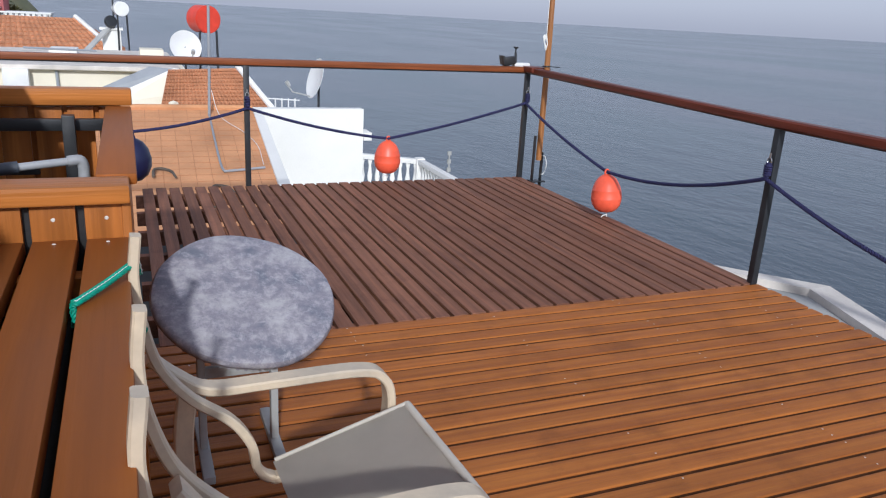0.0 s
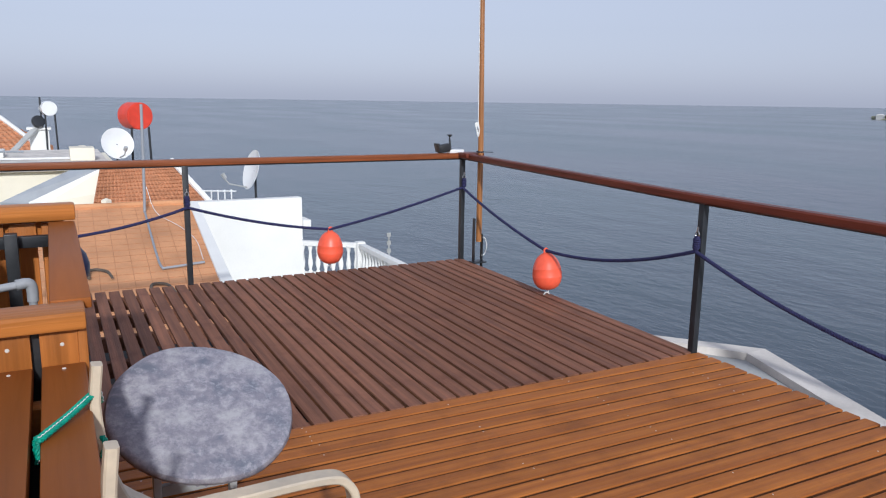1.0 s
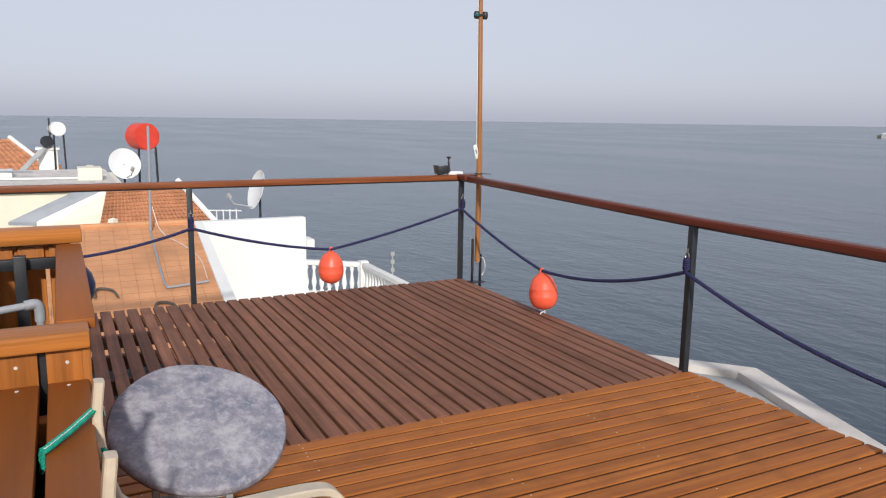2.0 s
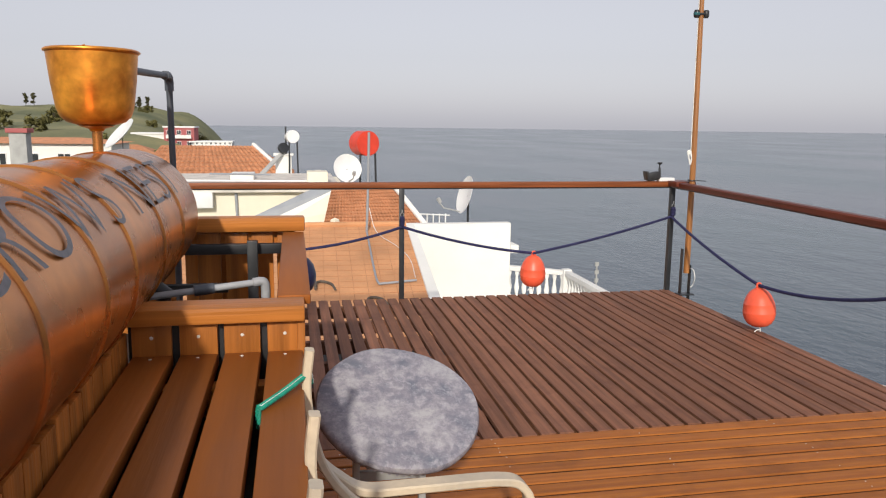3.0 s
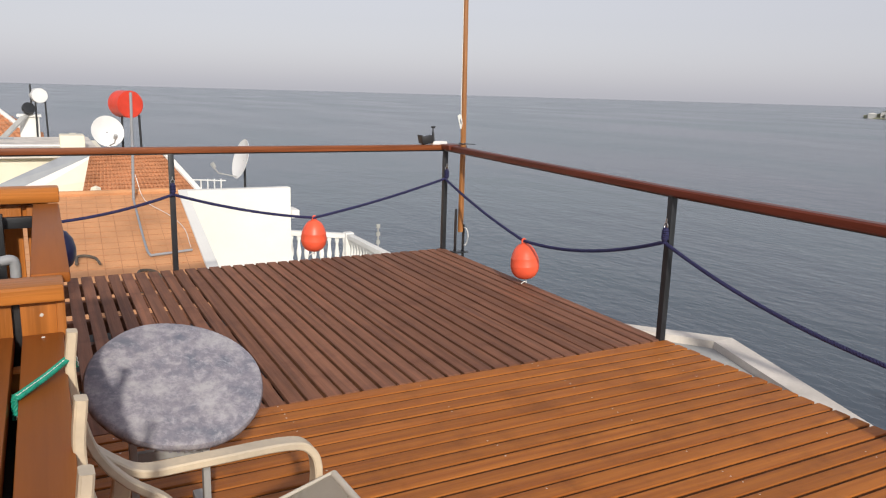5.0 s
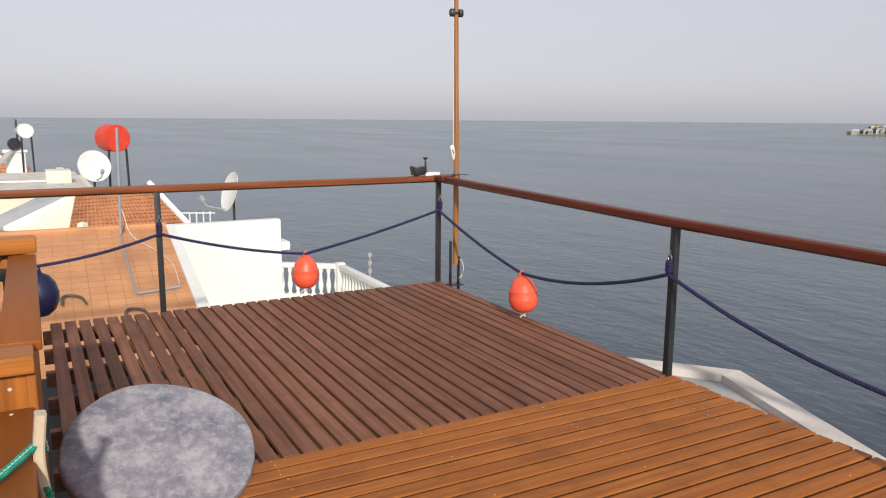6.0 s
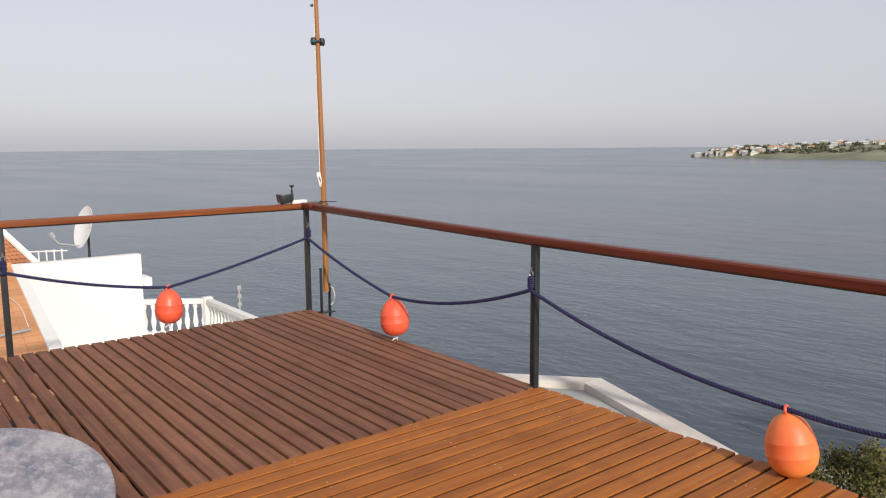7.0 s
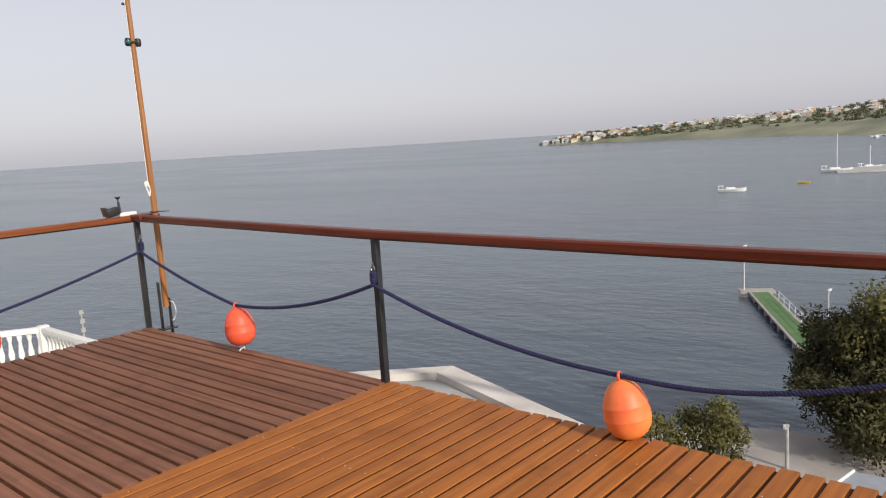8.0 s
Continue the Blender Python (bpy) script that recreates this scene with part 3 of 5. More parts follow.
TX, TZ, TR, TY0, TY1 = -4.413, 1.220, 0.288, -6.45, -3.36
still = thing("copper_tank", "tarnished copper tank lying on a stand, lettered in dark paint", "tank", (TX, 0, TZ))
LIE = pose(0, TY0, 0, -90)
LEN = TY1 - TY0
prof = [(0, -0.05), (0.12, -0.042), (0.22, -0.02), (0.272, 0.01), (TR, 0.04)]
for s in (0.45, 0.91, 1.35, 1.68, 2.15, 2.59):
    prof += [(TR, s - 0.012), (TR + 0.006, s - 0.006), (TR + 0.006, s + 0.006), (TR, s + 0.012)]
prof += [(TR, LEN - 0.045), (TR - 0.005, LEN - 0.02), (0.25, LEN + 0.012), (0.15, LEN + 0.035), (0, LEN + 0.045)]
part("drum", lathe(bmesh.new(), prof, 64, m=LIE), M_COPPER, still)
part("outlet", lathe(bmesh.new(), [(0, 0), (0.034, 0), (0.034, 0.05), (0.02, 0.06), (0, 0.06)], 20, m=pose(0.19, -3.95 - 0.0, -0.22, 0, 130, 0)), M_BLACK, still, "black outlet flange")


def lettering(text, parent, y_mid, width, ang_mid, height):
    """Letters laid round the drum; they read along its length from the terrace side."""
    cu = bpy.data.curves.new("lettering", "FONT")
    cu.body, cu.size, cu.align_x, cu.align_y, cu.offset = text, 1.0, "CENTER", "CENTER", -0.014
    tmp = new("lettering", cu)
    me = bpy.data.meshes.new_from_object(tmp.evaluated_get(bpy.context.evaluated_depsgraph_get()))
    bpy.data.objects.remove(tmp)
    bm = bmesh.new()
    bm.from_mesh(me)
    for k in range(7):
        v = -0.42 + 0.14 * k
        bmesh.ops.bisect_plane(bm, geom=list(bm.verts) + list(bm.edges) + list(bm.faces), plane_co=(0, v, 0), plane_no=(0, 1, 0))
    xs = [v.co.x for v in bm.verts]
    span = max(xs) - min(xs)
    for v in bm.verts:
        y = y_mid + v.co.x / span * width
        an = ang_mid + v.co.y * height / TR
        v.co = Vector(((TR + 0.0065) * math.cos(an), y, (TR + 0.0065) * math.sin(an)))
    ob = part("lettering", bm, M_INK, parent, "dark blue painted capitals")
    return ob


lettering("CROW'S", still, -5.23, 1.04, radians(42), 0.25)
lettering("NEST", still, -4.12, 0.82, radians(41), 0.25)

# pot with its stem and pipe
pot = thing("copper_pot", "polished copper pot on a stem above the tank", "pot", (-4.443, -3.755, TZ + TR - 0.006))
PP = [(0.0, 0.105), (0.06, 0.107), (0.105, 0.12), (0.126, 0.14), (0.138, 0.17), (0.152, 0.27), (0.162, 0.375), (0.168, 0.38), (0.169, 0.388), (0.163, 0.392), (0.157, 0.388), (0.148, 0.27), (0.132, 0.17), (0.10, 0.13), (0, 0.115)]
part("bowl", lathe(bmesh.new(), PP, 48), M_BRASS, pot)
part("collar", lathe(bmesh.new(), [(0.0, 0.085), (0.024, 0.085), (0.03, 0.095), (0.07, 0.106), (0, 0.108)], 24), M_BRASS, pot)
part("stem", tube(bmesh.new(), [(0, 0, -0.005), (0, 0, 0.09)], 0.019, 16), M_COPPER, pot)
for k in range(3):
    part("rivet", lathe(bmesh.new(), [(0, -0.003), (0.0045, -0.002), (0.0045, 0.002), (0, 0.003)], 8, (0.164 * math.cos(k * 2.1 - 1.5), 0.164 * math.sin(k * 2.1 - 1.5), 0.393)), M_BRASS, pot)
part("rim_ring", tube(bmesh.new(), [(0.166 * math.cos(a), 0.166 * math.sin(a), 0.384) for a in np.linspace(0, 2 * math.pi, 48, endpoint=False)], 0.0055, 8, True), M_BRASS, pot, "rolled copper rim")
pipe = thing("drain_pipe", "dark grey plastic pipe elbowed down beside the pot", "pipe", (-4.407, -3.97, 1.525))
part("pipe", tube(bmesh.new(), [(0.09, 0.24, 0.297), (0.155, 0.70, 0.305)], 0.0145, 14), M_PVC_DARK, pipe)
part("pipe", tube(bmesh.new(), [(0.158, 0.745, 0.29), (0.162, 0.745, -0.98)], 0.0145, 14), M_PVC_DARK, pipe)
part("elbow", tube(bmesh.new(), smooth_path([(0.152, 0.67, 0.305), (0.157, 0.72, 0.305), (0.158, 0.745, 0.285), (0.158, 0.745, 0.24)], 4), 0.02, 14), M_PVC_DARK, pipe)

grey = thing("water_pipe", "light grey plastic water pipe inside the counter box", "pipe", (0, 0, 0))
part("pipe", tube(bmesh.new(), [(-4.24, -4.1, 1.0), (-3.84, -4.02, 1.03)], 0.013, 14), M_PVC, grey)
part("elbow", tube(bmesh.new(), smooth_path([(-3.86, -4.024, 1.029), (-3.825, -4.018, 1.031), (-3.815, -4.016, 1.01), (-3.815, -4.016, 0.97)], 4), 0.018, 14), M_PVC, grey)
part("pipe", tube(bmesh.new(), [(-3.815, -4.016, 0.98), (-3.815, -4.016, 0.575)], 0.013, 14), M_PVC, grey)
part("joint", tube(bmesh.new(), [(-4.07, -4.066, 1.013), (-4.0, -4.052, 1.018)], 0.02, 14), M_PVC_DARK, grey, "dark grey pipe joint")

# ---- chairs ----
def armchair(at, label, turn):
    """Bentwood lounge chair, its back to the counter; origin on the floor under the middle of the seat's back."""
    c = thing("armchair", label, "chair", at, "armchairs by the counter", turn=turn)
    for s in (1, -1):
        y = 0.228 * s
        lean = -0.006 if s > 0 else -0.03
        back = smooth_path([(-0.252 + lean, y, 1.035), (-0.262 + lean, y, 0.93), (-0.250 + lean, y, 0.82), (-0.222 + lean * 0.5, y, 0.70), (-0.155, y, 0.6), (-0.06, y, 0.52), (-0.01, y, 0.44), (0.005, y, 0.365), (0.04, y, 0.328), (0.10, y, 0.330), (0.45, y, 0.432)], 8)
        part("back_frame", strip(bmesh.new(), back, 0.038, 0.024), M_BIRCH, c, "bent laminated birch upright")
        y = 0.315 * s
        loop = smooth_path([(0.365, y, 0.0), (0.40, y, 0.3), (0.415, y, 0.45), (0.39, y, 0.53), (0.31, y, 0.562), (0.05, y, 0.568), (-0.10, y, 0.575), (-0.18, y, 0.625), (-0.245, y - 0.03 * s, 0.70)], 8)
        part("armrest", strip(bmesh.new(), loop, 0.058, 0.026), M_BIRCH, c, "bent birch armrest and front leg")
        leg = smooth_path([(-0.155, y, 0.575), (-0.17, y, 0.4), (-0.15, y, 0.2), (-0.09, y, 0.05), (-0.06, y, 0.0)], 8)
        part("rear_leg", strip(bmesh.new(), leg, 0.026, 0.05), M_BIRCH, c)
    bm = bmesh.new()
    n = 12
    rows = []
    for i in range(n + 1):
        u = i / n
        x, z = 0.055 + 0.40 * u, 0.348 + 0.107 * u
        rows.append([bm.verts.new((x, -0.262 + 0.524 * j / n, z - 0.02 * math.sin(math.pi * u) * math.sin(math.pi * j / n) + 0.003 * math.sin(j * 1.3 + i))) for j in range(n + 1)])
    for i in range(n):
        for j in range(n):
            bm.faces.new((rows[i][j], rows[i + 1][j], rows[i + 1][j + 1], rows[i][j + 1]))
    bmesh.ops.solidify(bm, geom=list(bm.faces), thickness=0.005)
    seat = part("seat", bm, M_CANVAS, c, "sagging beige canvas seat")
    part("hem", tube(bmesh.new(), [(0.452, -0.262, 0.452), (0.452, 0.262, 0.452)], 0.012, 10), M_CANVAS, seat)
    for y in (-0.262, 0.262):
        part("seam", tube(bmesh.new(), [(0.06, y, 0.353), (0.45, y, 0.457)], 0.006, 8), M_CANVAS, seat)
    part("crossbar", strip(bmesh.new(), [(-0.163, -0.312, 0.3), (-0.163, 0.312, 0.3)], 0.03, 0.016, (0, 0, 1)), M_BIRCH, c)
    part("crossbar", strip(bmesh.new(), [(0.405, -0.312, 0.36), (0.405, 0.312, 0.36)], 0.03, 0.016, (0, 0, 1)), M_BIRCH, c)
    return c


chair = armchair((-3.40, -5.155, 0), "weathered birch armchair with a beige canvas seat, roped to the counter", 3)
armchair((-3.41, -5.93, 0), "weathered birch armchair with a canvas seat, tied with crimson cord", 2)
cord = thing("green_cord", "green-white cord that ties the armchair to the counter slat", "cord")
TIE = smooth_path([(-3.801, -5.082, 0.88), (-3.800, -5.080, 0.931), (-3.788, -5.074, 0.939), (-3.735, -5.004, 0.950), (-3.690, -4.942, 0.963), (-3.676, -4.918, 0.966), (-3.668, -4.912, 0.958), (-3.664, -4.915, 0.93)], 6)
part("loop", twisted(bmesh.new(), TIE, 0.0058, 0.03), M_GREEN, cord)
part("strand", twisted(bmesh.new(), [Vector(p) + Vector((0.004, -0.004, 0.003)) for p in TIE], 0.0022, 0.012, 1), M_WHITE_CORD, cord, "white fleck strand")
TIE2 = [Vector(p) + Vector((0.004, -0.017, 0.0)) for p in TIE[2:-10]]
part("loop", twisted(bmesh.new(), TIE2, 0.0058, 0.03), M_GREEN, cord)
part("tail", twisted(bmesh.new(), smooth_path([(-3.672, -4.955, 0.865), (-3.663, -4.966, 0.845), (-3.672, -4.974, 0.825), (-3.663, -4.962, 0.81), (-3.669, -4.955, 0.795)], 6), 0.0075, 0.03), M_GREEN, cord)
red = thing("crimson_cord", "crimson cord tied round the second armchair", "cord")
part("loop", twisted(bmesh.new(), smooth_path([(-3.70, -6.02, 0.94), (-3.69, -5.99, 0.945), (-3.675, -5.965, 0.95), (-3.665, -5.94, 0.94), (-3.69, -5.92, 0.93)], 6), 0.012, 0.03), M_CRIMSON, red)

# ---- table ----
table = thing("round_table", "round folding table with a grey marbled cloth, its top tilted", "table", (-3.333, -4.240, 0))
TILT = pose(0, 0, 0.585, 25.6, 5.8, 0) @ Matrix.Scale(1.015, 4)
bm = bmesh.new()
pr = [(0, -0.018), (0.27, -0.018), (0.292, -0.022), (0.303, -0.012), (0.306, 0.002), (0.300, 0.014), (0.285, 0.02), (0.2, 0.021), (0.1, 0.022), (0, 0.022)]
lathe(bm, pr, 72, m=TILT)
for v in bm.verts:
    d = Vector((v.co.x, v.co.y, 0))
    v.co += 0.003 * Vector((math.sin(v.co.y * 23), math.cos(v.co.x * 19), math.sin(v.co.x * 17 + v.co.y * 13)))
part("cloth_cover", bm, M_MARBLE, table, "grey marbled oilcloth pulled over the round top")
bm = bmesh.new()
for k in range(72):
    a = k * math.pi / 36
    tube(bm, [TILT @ Vector((0.295 * math.cos(a), 0.295 * math.sin(a), -0.018)), TILT @ Vector(((0.27 + 0.008 * (k % 2)) * math.cos(a), (0.27 + 0.008 * (k % 2)) * math.sin(a), -0.024))], 0.006, 5)
part("gathered_hem", bm, M_MARBLE, table)
for x in (-0.16, 0.09):
    part("leg", boxes(((x - 0.013, -0.02, 0.0), (x + 0.013, 0.02, 0.50)), bevel=0.004), M_GREY, table, "grey painted wooden leg")
    part("foot", boxes(((x - 0.02, -0.2, 0.0), (x + 0.02, 0.22, 0.03)), bevel=0.006), M_GREY, table)
part("brace", boxes(((-0.147, -0.012, 0.30), (0.077, 0.012, 0.34)), bevel=0.004), M_GREY, table)
part("bracket", box(bmesh.new(), (-0.2, -0.05, -0.06), (0.16, 0.05, -0.024), 0.006, TILT), M_GREY, table, "grey top bracket")


# ---- sea and land ----
SEA = -18.0
bm = bmesh.new()
bmesh.ops.create_grid(bm, x_segments=40, y_segments=40, size=4950)
solid("water", bm, M_SEA, "calm grey-blue sea with fine ripples reaching the horizon", "sea", "structure", (0, 0, SEA), False)
SHORE_Y = [-300, 0, 12, 30, 60, 120, 160, 220, 300, 360, 420, 450]
SHORE_X = [48, 39, 37, 25, 5, -6, -11, -21, -31, -29, -60, -200]


def land_z(x, y):
    d = np.interp(y, SHORE_Y, SHORE_X) - x
    d -= 9.0 * max(0.0, 1 - abs(y) / 60) if d > 0 else 0
    a = np.interp(y, [60, 160, 300], [8.5, 17.5, 25.0])
    b = np.interp(y, [0, 60, 160, 300], [9.0, 9.0, 8.0, 10.0])
    h = a * (1 - math.exp(-max(d, 0) / b)) + max(-3.0, min(d, 0) * 0.5)
    h += max(0.0, 1.0 - abs(d - 5) / 5) * 0.2 + 0.5 * noise.noise(Vector((x * 0.05, y * 0.05, 0))) * min(1, max(d, 0) / 20) * (1 + max(0, y - 100) * 0.02)
    return float(SEA + h)


bm = bmesh.new()
gx = np.concatenate([np.linspace(-420, -120, 20), np.linspace(-112, 60, 60)])
gy = np.concatenate([np.linspace(-300, -20, 24), np.linspace(-14, 130, 40), np.linspace(138, 460, 50)])
grid = [[bm.verts.new((x, y, land_z(x, y))) for x in gx] for y in gy]
for a, b in zip(grid, grid[1:]):
    for k in range(len(gx) - 1):
        bm.faces.new((a[k], a[k + 1], b[k + 1], b[k]))
solid("ground", bm, M_LAND, "scrubby green coastal slope falling to the sea", "ground", "structure")


# ---- houses ----
def window(parent, x, y, z, w, h, depth=0.08, name="window"):
    """A pane with a frame on a wall that faces -y."""
    g = part(name, boxes(((x - w / 2, y - 0.02, z), (x + w / 2, y + depth, z + h))), M_GLASS, parent, smooth=False)
    bm = boxes(((x - w / 2 - 0.06, y - 0.05, z - 0.06), (x + w / 2 + 0.06, y + 0.01, z)), ((x - w / 2 - 0.06, y - 0.05, z + h), (x + w / 2 + 0.06, y + 0.01, z + h + 0.06)),
               ((x - w / 2 - 0.06, y - 0.05, z), (x - w / 2, y + 0.01, z + h)), ((x + w / 2, y - 0.05, z), (x + w / 2 + 0.06, y + 0.01, z + h)), ((x - 0.03, y - 0.04, z), (x + 0.03, y + 0.01, z + h)))
    part("frame", bm, M_DISH, g, smooth=False)
    return g


def tiled_roof(parent, a, b, c, d, rows, cols, material, name="roof"):
    """A roof plane (a-b eaves, d-c ridge) with courses of half-round tiles on a slab."""
    a, b, c, d = (Vector(p) for p in (a, b, c, d))
    slab = part(name, slab4(bmesh.new(), a, b, c, d, 0.12), material, parent, smooth=False)
    nrm = (b - a).cross(d - a).normalized()
    bm = bmesh.new()
    for i in range(rows):
        v0, v1 = i / rows, (i + 1.06) / rows
        v1 = min(v1, 1.0)
        for j in range(cols):
            u = (j + 0.5) / cols
            p0 = (a + (b - a) * u) * (1 - v0) + (d + (c - d) * u) * v0
            p1 = (a + (b - a) * u) * (1 - v1) + (d + (c - d) * u) * v1
            side = ((b - a) * (1 - v0) + (c - d) * v0) / cols * 0.46
            s2 = ((b - a) * (1 - v1) + (c - d) * v1) / cols * 0.40
            lift = nrm * side.length * 0.28
            lo = [bm.verts.new(p0 - side + nrm * 0.02), bm.verts.new(p0 + lift + nrm * 0.04), bm.verts.new(p0 + side + nrm * 0.02)]
            hi = [bm.verts.new(p1 - s2), bm.verts.new(p1 + lift * 0.8), bm.verts.new(p1 + s2)]
            bm.faces.new((lo[0], lo[1], hi[1], hi[0]))
            bm.faces.new((lo[1], lo[2], hi[2], hi[1]))
            bm.faces.new((lo[0], lo[2], lo[1]))
    t = part("tiles", bm, material, slab, "rows of clay tiles", smooth=False)
    t["kind"] = "stuff"
    return slab


def roof_z(p, a, b, d):
    a, b, d = Vector(a), Vector(b), Vector(d)
    n = (b - a).cross(d - a)
    return a.z - (n.x * (p[0] - a.x) + n.y * (p[1] - a.y)) / n.z


# nearest neighbour: low terracotta roof, white stair block, balustraded terrace
near_house = thing("neighbour_house", "white neighbouring house with a low terracotta roof", "house")
RA, RB, RC, RD = (-6.4, 1.3, -1.177), (-1.95, 1.3, -1.177), (-1.6, 7.3, -0.28), (-6.6, 7.3, -0.28)
part("roof", slab4(bmesh.new(), RA, RB, RC, RD, 0.15), M_TERRA, near_house, "low-pitched terracotta roof with dark seams", smooth=False)
part("wall", boxes(((-6.3, 1.6, -9.0), (-1.95, 7.1, -1.3))), M_WHITE, near_house, smooth=False)
bm = bmesh.new()
for i in range(1, 24):
    v = i / 24
    p, q = Vector(RA).lerp(Vector(RD), v), Vector(RB).lerp(Vector(RC), v)
    tube(bm, [p + Vector((0, 0, 0.002)), q + Vector((0, 0, 0.002))], 0.004, 4)
for j in range(1, 22):
    u = j / 22
    p, q = Vector(RA).lerp(Vector(RB), u), Vector(RD).lerp(Vector(RC), u)
    tube(bm, [p + Vector((0, 0, 0.002)), q + Vector((0, 0, 0.002))], 0.004, 4)
part("seams", bm, mat("weathered_seam", (0.50, 0.235, 0.11), 0.9), near_house, "raised tile seams")["kind"] = "stuff"
part("verge", slab4(bmesh.new(), (-1.95, 1.3, -1.13), (-1.78, 1.3, -1.13), (-1.45, 7.3, -0.24), (-1.6, 7.3, -0.24), 0.35), M_WHITE, near_house, "white verge", smooth=False)
part("ridge", tube(bmesh.new(), [(-6.6, 7.3, -0.26), (-1.6, 7.3, -0.26)], 0.06, 8), M_TERRA, near_house)
part("stair_block", boxes(((-2.2, 7.5, -9.0), (0.56, 7.72, -0.29)), ((-2.2, 7.72, -9.0), (0.5, 10.8, -1.6)), bevel=0.015), M_WHITE, near_house, "bright white rendered stair block")
part("ledge", boxes(((0.56, 7.45, -0.9), (0.72, 7.9, -0.74)), bevel=0.01), M_WHITE, near_house)
part("lamp", boxes(((-1.36, 7.36, -1.22), (-1.2, 7.5, -0.92)), bevel=0.03), M_DISH, near_house, "white wall lamp")
part("terrace_floor", prism(bmesh.new(), [(0.56, 3.4), (2.45, 3.4), (2.45, 9.05), (0.9, 10.2), (0.56, 10.2)], -9.0, -2.42), M_WHITE, near_house, smooth=False)


def baluster_run(parent, a, b, n):
    """Balustrade from a to b: rail, plinth and turned balusters."""
    a, b = Vector(a), Vector(b)
    d = b - a
    m = Matrix.Translation(a) @ d.to_track_quat("X", "Z").to_matrix().to_4x4()
    part("rail", box(bmesh.new(), (-0.06, -0.08, 0.72), (d.length + 0.06, 0.08, 0.83), 0.02, m), M_WHITE, parent)
    part("plinth", box(bmesh.new(), (-0.06, -0.08, 0.0), (d.length + 0.06, 0.08, 0.1), 0.01, m), M_WHITE, parent)
    me = mesh_of(lathe(bmesh.new(), [(0.05, 0.1), (0.05, 0.13), (0.03, 0.16), (0.055, 0.28), (0.06, 0.34), (0.04, 0.46), (0.03, 0.58), (0.05, 0.66), (0.05, 0.72)], 10), "baluster", M_WHITE, True)
    for i in range(n):
        o = new("baluster", me)
        o.parent = parent
        o.location = a + d * ((i + 0.5) / n)


bal = thing("balustrade", "white turned balustrade of the neighbour's terrace", "balustrade")
baluster_run(bal, (1.0, 9.9, -2.42), (2.33, 8.97, -2.42), 9)
baluster_run(bal, (2.33, 8.97, -2.42), (2.32, 3.6, -2.42), 30)
part("corner_post", boxes(((2.23, 8.87, -2.42), (2.43, 9.07, -1.56)), bevel=0.02), M_WHITE, bal)

mast_far = thing("antenna_mast", "pale street antenna mast beyond the terrace", "antenna", (5.2, 14.0, 0))
part("pole", tube(bmesh.new(), [(0, 0, -12.0), (0, 0, -2.4)], 0.025, 8), M_GREY, mast_far)
for z in (-2.5, -2.75, -3.0):
    part("arm", boxes(((-0.06, -0.02, z), (0.06, 0.02, z + 0.12))), M_GREY, mast_far, smooth=False)
part("lamp_arm", tube(bmesh.new(), [(0, 0, -3.3), (-0.28, 0, -3.2)], 0.03, 8), M_DISH, mast_far)


def dish(at, r, yaw, pitch, label, pole=0.9, arm=True):
    """Satellite dish on a pole; at is the dish's middle."""
    t = thing("satellite_dish", label, "satellite dish", at, "satellite dishes on the roofs")
    m = pose(0, 0, 0, 0, 0, yaw) @ pose(0, 0, 0, 90 + pitch)
    part("reflector", lathe(bmesh.new(), [(0, -0.16 * r), (r * 0.5, -0.12 * r), (r * 0.85, -0.03 * r), (r, 0.02 * r), (r, -0.0 * r), (r * 0.85, -0.06 * r), (r * 0.5, -0.16 * r), (0, -0.2 * r)], 40, m=m), M_DISH, t)
    part("pole", tube(bmesh.new(), [m @ Vector((0, 0, -0.2 * r)), m @ Vector((0, 0, -0.2 * r)) + Vector((0, 0, -0.08)), (m @ Vector((0, 0, -0.2 * r))) + Vector((0, 0, -pole))], 0.025, 10), M_STEEL, t)
    if arm:
        part("feed_arm", tube(bmesh.new(), [m @ Vector((0, -r * 0.9, 0)), m @ Vector((0, -r * 0.95, r * 0.9)), m @ Vector((0, -r * 0.7, r * 1.25))], 0.015, 6), M_GREY, t)
        part("feed_horn", tube(bmesh.new(), [m @ Vector((0, -r * 0.72, r * 1.15)), m @ Vector((0, -r * 0.55, r * 1.35))], 0.045, 8), M_GREY, t)
    return t


dish((-0.06, 9.0, 0.14), 0.42, -84, -16, "white satellite dish seen edge-on on the stair block", 0.6)
dish((-2.30, 13.0, 0.48), 0.38, 14, -16, "white satellite dish facing the terrace", 1.6)


def drum_heater(at, r, length, yaw, material, label):
    t = thing("solar_drum", label, "water heater", at, "solar water heaters")
    m = pose(0, 0, 0, 90, 0, yaw)
    part("drum", lathe(bmesh.new(), [(0, 0.02), (r * 0.92, 0.02), (r * 0.93, 0), (r, 0), (r, -length), (0, -length)], 40, m=m), material, t)
    for x in (-0.6, 0.6):
        part("leg", tube(bmesh.new(), [(x * r, 0.25 * length, -0.8 * r), (x * r * 1.2, 0.3 * length, -2.2)], 0.03, 8), M_STEEL, t)
    return t


